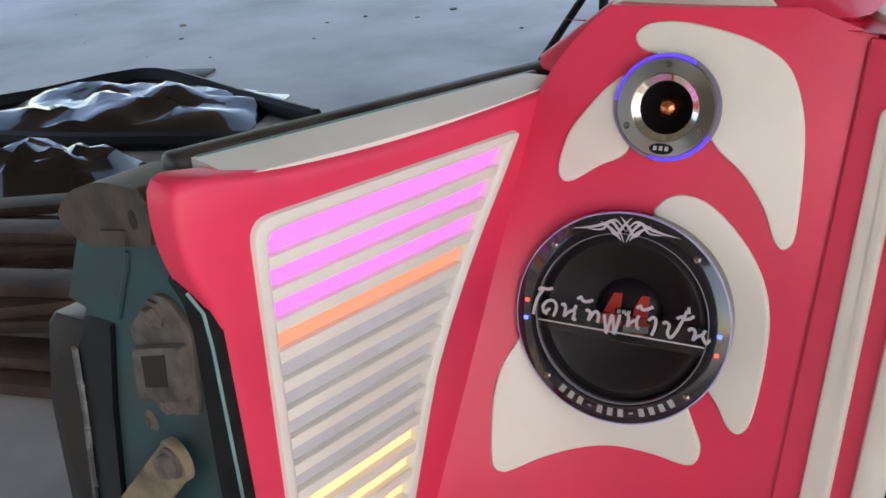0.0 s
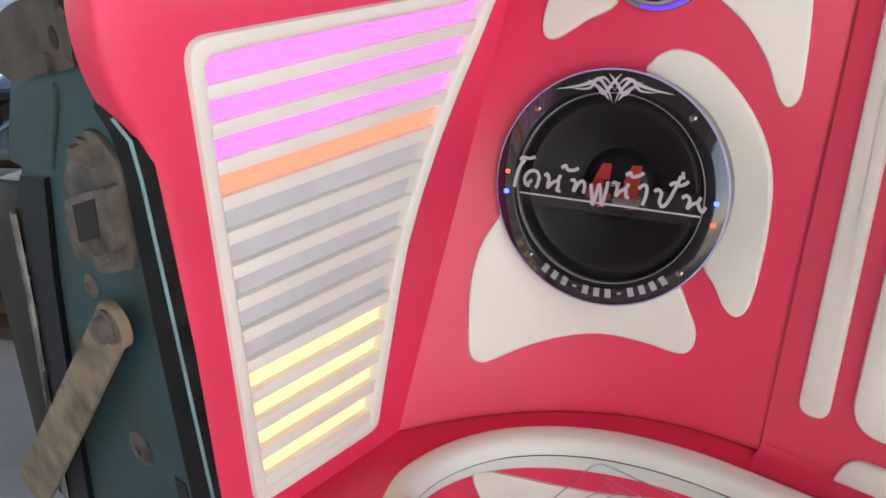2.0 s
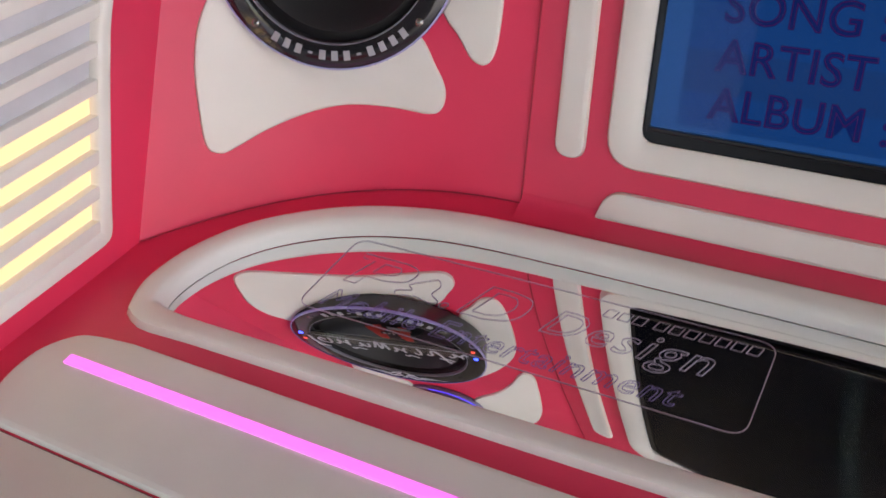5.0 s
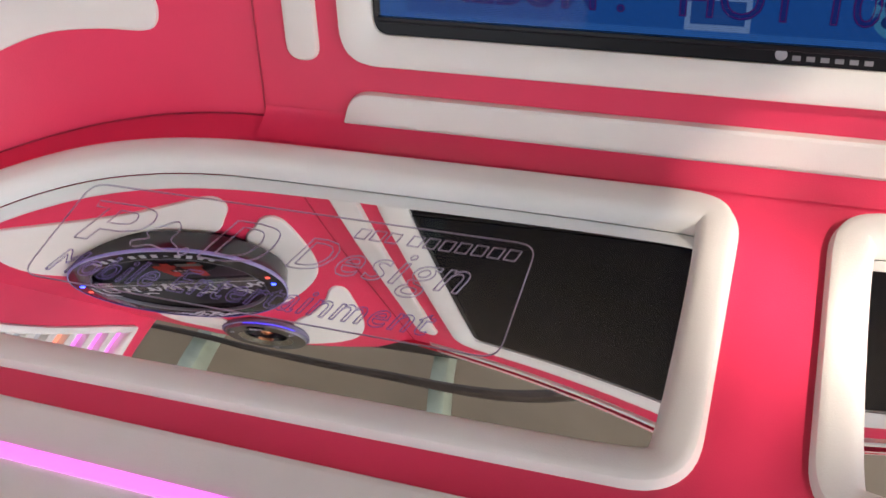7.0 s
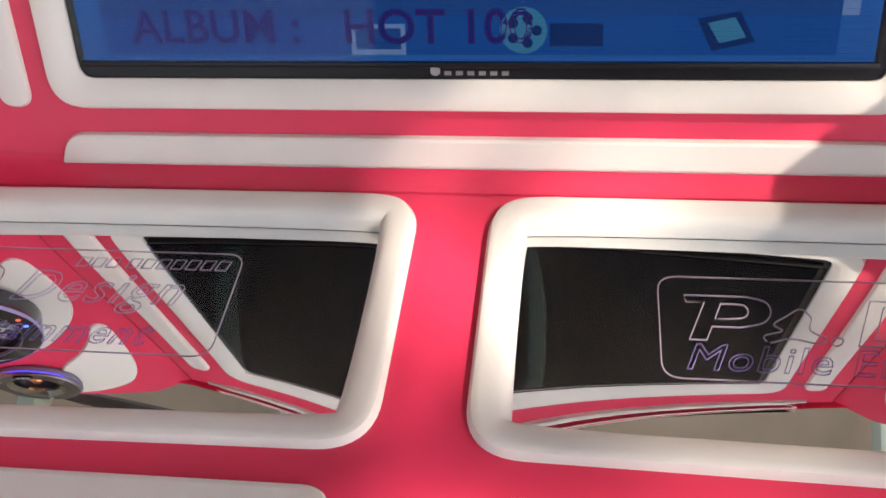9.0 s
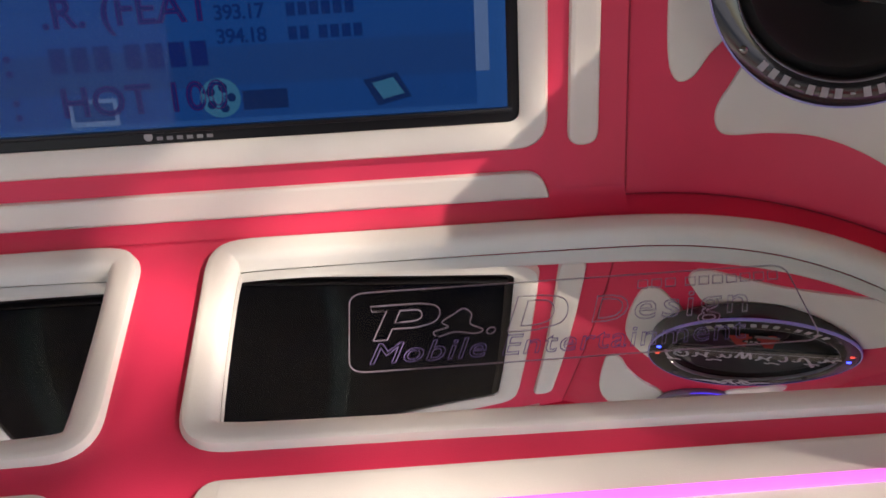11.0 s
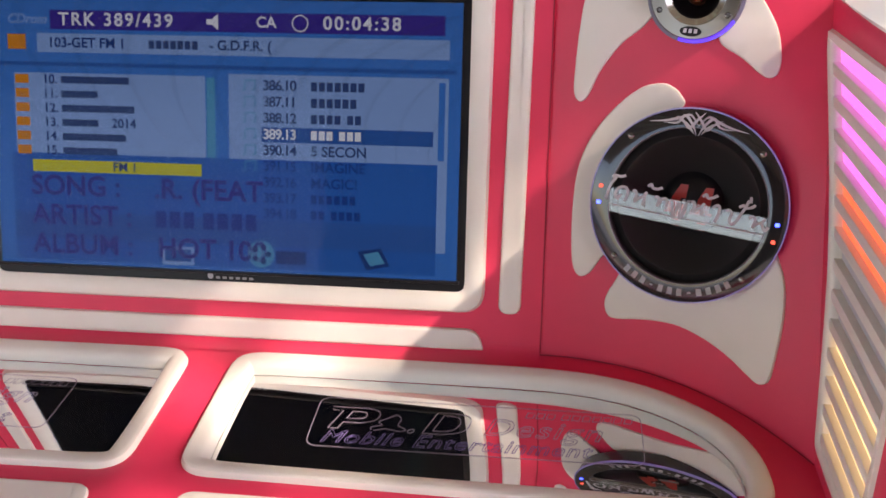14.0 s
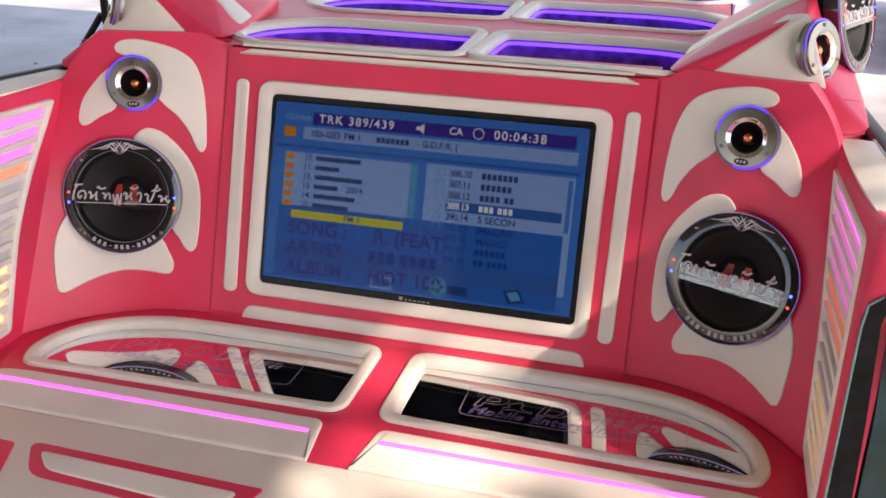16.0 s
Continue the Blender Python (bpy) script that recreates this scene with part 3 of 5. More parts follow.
lettering("text", "CDrom", 0.019, (sx(0.035), su(0.080)), S_PALE, monitor, on_tv, H, "pale italic word", 1.0, 0.0005, 0.3)
tile("disc_icon", 0.035, 0.135, 0.075, 0.19, 3, S_ORANGE, "orange disc icon")
ENTRIES = {4: "5 SECON", 5: "IMAGINE", 6: "MAGIC!"}
for k in range(9):
    b = 0.305 + 0.059 * k
    tone = S_TEXT if k == 3 else S_INK if k < 5 else S_DEEPINK
    lettering("text", "%d.%d" % (386 + k, 10 + k), 0.0200, (sx(0.588), su(b)), tone, monitor, on_tv, H, spread=0.9)
    if k in ENTRIES:
        lettering("text", ENTRIES[k], 0.0200, (sx(0.690), su(b)), tone, monitor, on_tv, H)
    else:
        x = 0.690
        for n in ((3, 4), (2, 4), (4, 2), (3, 3), (), (), (), (3, 3), (2, 4))[k]:
            for q in range(n):
                tile("text_bar", x, b - 0.017, x + 0.0125, b + 0.016, 4, tone)
                x += 0.0165
            x += 0.010 if k in (2, 3, 8) else 0.0
    if k < 6:
        part("note_icon", ribbon([(sx(0.545), su(b + 0.018)), (sx(0.55), su(b + 0.015)), (sx(0.55), su(b - 0.018)), (sx(0.572), su(b - 0.02)), (sx(0.572), su(b + 0.012)), (sx(0.566), su(b + 0.016))], 0.0022, 0.003, on_tv), S_NOTE, monitor)
for k in range(6):
    b = 0.30 + 0.053 * k
    tile("folder_icon", 0.048, b - 0.018, 0.078, b + 0.015, 4, S_ORANGE, "orange folder icon")
    lettering("text", "%d." % (10 + k), 0.0185, (sx(0.11), su(b)), S_DARK, monitor, on_tv, H)
    if k == 3:
        lettering("text", "2014", 0.0185, (sx(0.26), su(b)), S_DARK, monitor, on_tv, H)
    tile("text_bar", 0.15, b - 0.013, 0.15 + (0.15, 0.08, 0.16, 0.08, 0.14, 0.12)[k], b + 0.013, 4, S_INK)
lettering("text", "FM 1", 0.0185, (sx(0.26), su(0.622)), S_DARK, monitor, on_tv, 0.0035)


def caption(text, a, b):
    """Large overlay lettering: dark letters with a purple outline."""
    lettering("caption", text, 0.041, (sx(a), su(b)), S_INNER, monitor, on_tv, H, "dark violet overlay lettering", 1.02)
    lettering("caption_outline", text, 0.041, (sx(a), su(b)), S_RED, monitor, on_tv, H + 0.0002, "purple letter outline", 1.02, 0.0004, 0.0)


for k, word in enumerate(("SONG :", "ARTIST :", "ALBUM :")):
    caption(word, 0.075, 0.70 + 0.112 * k)
caption(".R. (FEAT", 0.35, 0.70)
for k in range(7):
    tile("text_bar", 0.352 + 0.031 * k + (0.012 if k > 2 else 0), 0.782, 0.375 + 0.031 * k + (0.012 if k > 2 else 0), 0.845, 5, S_INNER, "dark violet overlay lettering")
caption("HOT 100", 0.355, 0.925)
part("speaker_icon", prism([(sx(0.47), su(0.07)), (sx(0.482), su(0.07)), (sx(0.495), su(0.05)), (sx(0.495), su(0.11)), (sx(0.482), su(0.09)), (sx(0.47), su(0.09))], 0.0028, 0.003, on_tv), S_TEXT, monitor)
part("clock_icon", ribbon([(sx(0.667) + 0.011 * math.cos(a * math.pi / 10), su(0.08) + 0.011 * math.sin(a * math.pi / 10)) for a in range(21)], 0.002, 0.003, on_tv), S_TEXT, monitor)
part("film_icon", prism([(sx(0.583) + 0.020 * math.cos(a * math.pi / 10), su(0.93) + 0.020 * math.sin(a * math.pi / 10)) for a in range(20)], 0.0028, 0.0032, on_tv), S_NOTE, monitor, "film reel icon")
for k in range(5):
    part("film_hole", prism([(sx(0.583) + 0.011 * math.cos(k * 1.257) + 0.0045 * math.cos(a * math.pi / 5), su(0.93) + 0.011 * math.sin(k * 1.257) + 0.0045 * math.sin(a * math.pi / 5)) for a in range(10)], 0.0032, 0.0034, on_tv), S_DARK, monitor)
tile("film_strip", 0.615, 0.915, 0.68, 0.965, 5, S_DARK)
tile("picture_icon", 0.365, 0.915, 0.435, 0.985, 4, S_PALE, "stacked picture icon")
tile("picture_icon", 0.371, 0.925, 0.429, 0.972, 5, S_DEEP)
part("book_icon", prism([(sx(0.810), su(0.975)), (sx(0.860), su(0.955)), (sx(0.840), su(0.89)), (sx(0.790), su(0.905))], 0.003, 0.0034, on_tv), S_DARK, monitor)
part("book_page", prism([(sx(0.818), su(0.958)), (sx(0.849), su(0.945)), (sx(0.834), su(0.902)), (sx(0.803), su(0.915))], 0.0034, 0.0037, on_tv), S_NOTE, monitor)
# maker's mark on the lower bezel
part("badge", lathe([(0.0, 0.0), (0.0040, 0.0), (0.0045, 0.0012), (0.0025, 0.0014), (0, 0.0014)], 16, Matrix.Translation(on_tv(-0.020, 0.0945, 0.001)) @ facing((0, 0, 0), TV_N)), MIDINK, monitor, "small round maker's badge")
for k in range(6):
    part("badge_bar", prism([(-0.012 + k * 0.010, 0.0905), (-0.006 + k * 0.010, 0.0905), (-0.006 + k * 0.010, 0.0942), (-0.012 + k * 0.010, 0.0942)], 0.001, 0.0018, on_tv), DIMINK, monitor)
part("bezel_lip", prism([(-0.344, 0.0985), (0.346, 0.0985), (0.346, 0.1032), (-0.344, 0.1032)], 0.0008, 0.0066, on_tv, 0.001), BLACK, monitor, "black lower lip of the bezel")
# fine louvres added for the panel's viewing angle: it reads from the front and goes dark from below
LOUVRE = material("matt_black_louvre", (0.003, 0.004, 0.009), 0.9, spec=0.0)
bm = bmesh.new()
u = 0.104
while u < 0.490:
    a = [on_tv(x, u + k * 0.00017, 0.0040 + k * 0.0012) for x in (-0.343, 0.343) for k in (0, 1)]
    vs = [bm.verts.new(p) for p in a]
    bm.faces.new((vs[0], vs[2], vs[3], vs[1]))
    u += 0.0014
part("added_louvre", bm, LOUVRE, monitor, "fine dark louvres, added to dim the screen from below", smooth=False)
pane = part("screen_glass", prism([(-0.346, 0.1034), (0.348, 0.1034), (0.348, 0.494), (-0.348, 0.494)], 0.0056, 0.0072, on_tv), CLEAR, monitor, "clear glossy screen cover", smooth=False)
pane.visible_shadow = False


# loudspeakers
def flat_on(m):
    return lambda x, y, h=0.0: m @ Vector((x, y, h))


def arc(r, a0, a1, n=14):
    return [(r * math.cos(radians(a0 + (a1 - a0) * k / n)), r * math.sin(radians(a0 + (a1 - a0) * k / n))) for k in range(n + 1)]


BLUELED, REDLED = glow("blue_led", (0.02, 0.05, 1.0), 3.2), glow("red_led", (1.0, 0.08, 0.04), 0.6)
SCRIPT = [
    "112,318 125,308 150,312 172,306", "132,316 112,345 100,385 95,420", "142,412 134,386 150,362 176,358 190,376 188,400 180,422", "164,392 150,404 149,418",
    "212,375 222,368 229,386 225,418 240,402 264,392 266,410 262,426 276,430", "262,394 274,370", "275,345 290,335 298,350 320,352 340,344",
    "312,390 325,387 331,402 325,428 345,396 360,392 366,410 362,435", "388,400 395,440 400,475 412,430 420,400 428,440 432,475 445,430 451,396",
    "470,395 480,392 486,410 482,440 496,424 516,416 520,440 531,446", "515,417 527,394", "515,366 530,355 538,370 560,366 578,355",
    "563,412 580,398 592,406 590,440 579,470", "620,420 632,412 645,426 640,455 652,472 669,455 686,420 700,386 708,362", "672,396 690,386 700,396 722,392 736,380", "713,348 717,374",
    "718,440 732,430 745,446 738,475 752,461 771,455 778,470 790,485 801,468", "770,457 783,434",
]


def pen(stroke):
    """A handwriting stroke, drawn on a grid of 3360 units to the metre, as points beside the middle of the ring."""
    pts = []
    for q in stroke.split():
        a, b = (int(k) for k in q.split(","))
        x = (a - 450) / 3400
        pts.append((x, (425 - b) / 3400 + 0.096 * x - 0.002))
    return pts


TRIBAL = [[(0, 0.104), (0.010, 0.114), (0.022, 0.110), (0.036, 0.106), (0.056, 0.103)], [(0.001, 0.094), (0.006, 0.104), (0.016, 0.113), (0.024, 0.105), (0.040, 0.104)], [(-0.006, 0.118), (0.002, 0.110), (0.010, 0.101), (0.018, 0.108)], [(0.004, 0.096), (0.012, 0.104), (0.026, 0.112)]]


def woofer(s):
    """A woofer with cone, clear cross bar and printed ring, built facing along z."""
    w = thing("woofer", lathe([(0.111, -0.075), (0.116, -0.004), (0.103, -0.003), (0.100, -0.012), (0.096, -0.010), (0.090, -0.007), (0.084, -0.011), (0.078, -0.020), (0.040, -0.045)], 64), CONE, "black round woofer with a glossy printed ring and tiny lights", "loudspeaker", "woofers")
    part("dust_cap", lathe([(0.042, -0.046), (0.036, -0.038), (0.022, -0.032), (0.0, -0.030)], 40), BLACK, w, "black dust cap")
    part("ring", lathe([(0.101, -0.004), (0.101, 0.003), (0.102, 0.004), (0.1235, 0.004), (0.125, 0.003), (0.125, -0.030)], 80), GLOSSBLACK, w, "glossy black acrylic ring")
    part("ring_edge", lathe([(0.1018, 0.0041), (0.1010, 0.0043), (0.1004, 0.0036), (0.1004, -0.002)], 80), GREYEDGE, w, "pale polished inner acrylic edge")
    part("ring_edge", lathe([(0.125, -0.002), (0.1262, 0.000), (0.1262, 0.0035), (0.125, 0.0042), (0.1244, 0.0042)], 80), CLEAR_EDGE, w, "pale polished acrylic edge")
    tilt = lambda x, y, h=0.0: Vector((x, y - 0.035 * x, h))
    bar = part("cross_bar", prism([(-0.101, -0.026), (0.101, -0.026), (0.101, 0.006), (-0.101, 0.006)], 0.0, 0.004, tilt), ACRYLIC_BAR, w, "smoked clear acrylic cross bar", smooth=False)
    part("underline", ribbon([(-0.098, -0.0155), (0.098, -0.0155)], 0.0018, 0.0046, tilt), INK, w, "white underline")
    for k, stroke in enumerate(SCRIPT):
        part("script_stroke", ribbon(spline(pen(stroke), 5, closed=False), 0.0036, 0.0048 + 0.0001 * (k % 3), tilt), INK, w, "white hand-drawn lettering stroke")
    for k in (-1, 1):
        for j, stroke in enumerate(TRIBAL):
            part("ornament", ribbon(spline([(k * x * 1.12, 0.107 + (y - 0.107) * 1.25) for x, y in stroke], 6, closed=False), 0.0036, 0.0046 + 0.00015 * j + (0.00008 if k > 0 else 0), flat_on(Matrix()), True), INK, w, "silver tribal ornament stroke")
    for k in range(12):
        a = 236 + k * 6.4
        if k in (3, 7):
            part("print_bar", ribbon(arc(0.112, a - 1.2, a + 1.2, 2), 0.0022, 0.0046, flat_on(Matrix())), MIDINK, w)
        else:
            part("print_bar", ribbon(arc(0.112, a - 1.7, a + 1.7, 4), 0.0095, 0.0046, flat_on(Matrix())), MIDINK, w)
    for dx in (-0.019, 0.014):
        part("label_mark", prism([(dx - 0.012, -0.008), (dx + 0.003, 0.024), (dx + 0.013, 0.024), (dx + 0.011, -0.008), (dx + 0.015, -0.009), (dx + 0.014, -0.015), (dx + 0.010, -0.015), (dx + 0.009, -0.024), (dx - 0.001, -0.024), (dx, -0.015), (dx - 0.013, -0.015)], -0.0292, -0.0284, flat_on(Matrix())), REDINK, w, "red slanted mark on the dust cap")
    part("label_band", prism([(-0.014, -0.002), (0.008, -0.002), (0.009, 0.006), (-0.013, 0.006)], -0.0284, -0.0280, flat_on(Matrix())), BLACK, w, "black band across the mark")
    for dx in (-0.011, -0.005, 0.001):
        part("print_bar", prism([(dx, 0.0), (dx + 0.004, 0.0), (dx + 0.0045, 0.0045), (dx + 0.0005, 0.0045)], -0.0280, -0.0277, flat_on(Matrix())), INK, w)
    part("label_plate", prism([(-0.002, -0.022), (0.028, -0.020), (0.028, -0.012), (-0.002, -0.013)], -0.0284, -0.0279, flat_on(Matrix())), DIMINK, w, "small grey plate under the mark")
    for a in (44, 136, 224, 316):
        c = 0.115
        scr = part("screw", lathe([(0.0, 0.0062), (0.0028, 0.0060), (0.0040, 0.0050), (0.0042, 0.003)], 16, Matrix.Translation((c * math.cos(radians(a)), c * math.sin(radians(a)), 0))), STEEL, w, "steel screw")
    for x, y, mat in ((-0.1130, 0.010, REDLED), (-0.1135, -0.012, BLUELED), (0.1135, -0.004, BLUELED), (0.112, -0.026, REDLED)):
        part("indicator", box((x - 0.0026, y - 0.0024, 0.003), (x + 0.0026, y + 0.0024, 0.0058), 0.001), mat, w, "tiny blue light" if mat is BLUELED else "tiny red light")
    return w


GREYEDGE = material("grey_acrylic_edge", (0.20, 0.20, 0.23), 0.2, vary=0.02)
CLEAR_EDGE = material("pale_acrylic_edge", (0.35, 0.36, 0.42), 0.15, vary=0.02)
CLEAR_EDGE.node_tree.nodes["Principled BSDF"].inputs["Emission Color"].default_value = (0.10, 0.06, 1.0, 1)
CLEAR_EDGE.node_tree.nodes["Principled BSDF"].inputs["Emission Strength"].default_value = 0.05
ACRYLIC_BAR = bpy.data.materials.new("smoked_acrylic")
ACRYLIC_BAR.use_nodes = True
for key, value in (("Transmission Weight", 1.0), ("Roughness", 0.012), ("IOR", 1.8), ("Base Color", (0.93, 0.94, 0.97, 1))):
    ACRYLIC_BAR.node_tree.nodes["Principled BSDF"].inputs[key].default_value = value
first_woofer = woofer(-1)
first_woofer.matrix_world = facing(woofer_at(-1), WOOFER_N, 1) @ pose(0.003, 0, 0.017)
copy_thing(first_woofer, facing(woofer_at(1), WOOFER_N, -1) @ pose(-0.003, 0, 0.017))


BRUSHED = material("turned_steel", (0.30, 0.29, 0.27), 0.30, metal=1.0, grain=0.1, grain_scale=300)
turned = BRUSHED.node_tree.nodes.new("ShaderNodeTangent")
turned.direction_type, turned.axis = "RADIAL", "Z"
BRUSHED.node_tree.links.new(turned.outputs[0], BRUSHED.node_tree.nodes["Principled BSDF"].inputs["Tangent"])
BRUSHED.node_tree.nodes["Principled BSDF"].inputs["Anisotropic"].default_value = 0.85
POLISHED = material("polished_steel", (0.62, 0.61, 0.58), 0.12, metal=1.0)


def tweeter():
    w = thing("tweeter", lathe([(0.055, -0.02), (0.056, 0.003), (0.0545, 0.0060), (0.0385, 0.0075), (0.0375, 0.0068), (0.0370, 0.0030)], 72), BRUSHED, "round steel tweeter with a copper plug and violet light ring", "loudspeaker", "tweeters")
    part("throat_ring", lathe([(0.0378, 0.0066), (0.0365, 0.0060), (0.0312, 0.0012), (0.0298, 0.0006), (0.0292, -0.006)], 72), POLISHED, w, "polished steel throat ring")
    part("horn", lathe([(0.0295, -0.004), (0.026, -0.016), (0.016, -0.026), (0.006, -0.030), (0, -0.030)], 48), BLACK, w, "black horn throat")
    part("phase_plug", lathe([(0.012, -0.030), (0.0125, -0.016), (0.010, -0.006), (0.005, -0.001), (0, 0.0)], 32), COPPER, w, "shiny copper phase plug")
    part("light_ring", ribbon(arc(0.0575, 60, 175, 30), 0.004, 0.0012, flat_on(Matrix())), VIOLETLED, w, "violet light ring")
    part("light_ring", ribbon(arc(0.0575, 255, 330, 24), 0.004, 0.0012, flat_on(Matrix())), VIOLETLED, w, "violet light ring")
    part("mounting_ring", lathe([(0.055, -0.012), (0.0602, -0.006), (0.0602, 0.000), (0.055, 0.001)], 64), GREYRING, w, "grey translucent mounting ring")
    oval = [(0.0135 * math.cos(a * math.pi / 12), -0.0455 + 0.0062 * math.sin(a * math.pi / 12)) for a in range(24)]
    part("badge", prism(oval, 0.005, 0.0085, flat_on(Matrix())), BLACK, w, "black oval badge")
    for k in range(3):
        part("badge_bar", prism([(-0.009 + k * 0.0065, -0.0475), (-0.005 + k * 0.0065, -0.0475), (-0.0045 + k * 0.0065, -0.0425), (-0.0085 + k * 0.0065, -0.0425)], 0.0085, 0.0089, flat_on(Matrix())), INK, w)
    for a in (90, 208, 332):
        c = 0.0475
        part("screw", lathe([(0.0, 0.0068), (0.0022, 0.0068), (0.0034, 0.0082), (0.0040, 0.0070), (0.0042, 0.0055)], 14, Matrix.Translation((c * math.cos(radians(a)), c * math.sin(radians(a)), 0))), DARKSTEEL, w, "recessed screw")
    return w


GREYRING = material("grey_translucent_plastic", (0.18, 0.17, 0.24), 0.4)
DARKSTEEL = material("dark_steel", (0.22, 0.21, 0.20), 0.35, metal=1.0)
first_tweeter = tweeter()
first_tweeter.matrix_world = facing(TWEETER_AT, TWEETER_N, 1) @ pose(0, 0, 0.013)
copy_thing(first_tweeter, facing(TWEETER_AT, TWEETER_N, -1) @ pose(0, 0, 0.013))

# engraved lines in the mirrors: plain outlined shapes
def engraving(s, x0, x1, y0, y1):
    mp = lambda x, y, h=0.0: Vector((x, y, -0.0124 + h))
    mirror = [o for o in deck.children if o.name.startswith("mirror") and "frame" not in o.name and (o.bound_box[0][0] > 0) == (s > 0)][0]
    lines = [[*rounded([(x0, y0), (x1, y0), (x1, y1), (x0, y1)], 0.016, 5)]]
    lines[0].append(lines[0][0])
    yb, h = y1 - 0.066, 0.046
    slant = lambda pts, x: [(x + px + 0.35 * py * h, yb + py * h) for px, py in pts]
    bow = spline([(0.034, 0.30), (0.050, 0.42), (0.053, 0.66), (0.046, 0.90), (0.030, 1.0)], 5, closed=False)
    lines.append(slant([(0.0, 0.0), (0.013, 0.0), (0.013, 0.30)] + bow + [(-0.018, 1.0), (-0.014, 0.84), (0.0, 0.84), (0.0, 0.0)], x0 + 0.022))
    inner = spline([(0.022, 0.48), (0.034, 0.52), (0.036, 0.66), (0.031, 0.80), (0.022, 0.82)], 4, closed=False)
    lines.append(slant([(0.013, 0.82), (0.013, 0.48)] + inner + [(0.013, 0.82)], x0 + 0.022))
    lines.append(slant(spline([(0.0, 0.0), (0.014, 0.10), (0.034, 0.02), (0.040, 0.12), (0.026, 0.30), (0.024, 0.58), (0.014, 0.76), (0.006, 0.60), (-0.002, 0.40), (0.006, 0.26), (-0.006, 0.14)], 4), x0 + 0.082))
    lines.append(slant([(0.004 * math.cos(a), 0.07 + 0.09 * math.sin(a)) for a in [k * math.pi / 6 for k in range(13)]], x0 + 0.130))
    half = spline([(0.026, 0.0), (0.048, 0.16), (0.052, 0.52), (0.044, 0.88), (0.022, 1.0)], 5, closed=False)
    lines.append(slant([(0.0, 0.0)] + half + [(0.0, 1.0), (0.0, 0.0)], x0 + 0.146))
    half = spline([(0.024, 0.14), (0.036, 0.24), (0.039, 0.54), (0.032, 0.80), (0.020, 0.86)], 4, closed=False)
    lines.append(slant([(0.011, 0.14)] + half + [(0.011, 0.86), (0.011, 0.14)], x0 + 0.146))
    for k in range(10):
        x = x1 - 0.150 + k * 0.0135 + (0.006 if k > 2 else 0)
        lines.append([(x, y1 - 0.020), (x + 0.0095, y1 - 0.020), (x + 0.0125, y1 - 0.009), (x + 0.003, y1 - 0.009), (x, y1 - 0.020)])
    for pts in lines:
        part("engraved_line", ribbon(pts, 0.0008, 0.0, mp), ENGRAVE, mirror)
    lettering("engraved_word", "Design", 0.050, (x0 + 0.222, yb + 0.020), ENGRAVE, mirror, mp, 0.0, "outlined engraved word", 1.12, 0.00035)
    lettering("engraved_word", "Mobile Entertainment", 0.036, (x0 + 0.016, y0 + 0.020), VIOLETMARK, mirror, mp, 0.0, "outlined violet engraved word", 1.08, 0.00028)


VIOLETMARK = material("violet_frosted_engraving", (0.20, 0.15, 0.38), 0.5)
ENGRAVE = material("frosted_engraving", (0.42, 0.36, 0.46), 0.5)
engraving(1, 0.172, 0.60, -0.226, -0.122)
engraving(-1, -0.60, -0.180, -0.226, -0.112)
part("insect", lathe([(0, 0.004), (0.002, 0.003), (0.003, 0.0), (0.002, -0.002)], 8, Matrix.Translation((0.136, -0.064, 0.002)) @ Matrix.Diagonal((1.6, 1, 1, 1))), DUSTY, deck, "small dead insect on the frame edge")

# seams: dark lines where panels meet
for s, _ in SIDES:
    part("seam", tube([on_tv(s * 0.465, 0.004 + 0.59 * k / 12, 0.0005) for k in range(13)], 0.0009, 6), SEAM, panel, "dark seam at the panel joint")
    f = on_corner(s)
    part("seam", tube([f(k / 24, 0.0, 0.001) + Vector((0, 0, 0.001)) for k in range(25)], 0.0008, 6), SEAM, deck, "dark seam along the curved panel")
foot, lift = Vector((0, -0.042, 0.0012)), on_tv(0, 0.012, 0.0012)
knee = Vector((0, -0.012, 0.0012))
part("cove", sheet(lambda u, v: Vector((-0.464 + 0.928 * u, 0, 0)) + foot * (1 - v) ** 2 + knee * 2 * v * (1 - v) + lift * v * v, 6, 8), PINK, deck, "padded pink fold below the monitor panel")

# truck body ends
CHROME = material("worn_chrome_trim", (0.55, 0.55, 0.54), 0.25, metal=1.0, grain=0.2, vary=0.2, vary_scale=30)
STRAPMAT = material("dusty_tan_steel", (0.21, 0.165, 0.115), 0.7, grain=0.5, grain_scale=150, vary=0.25, vary_scale=25)
SOCKET = material("dark_socket", (0.015, 0.014, 0.013), 0.8)


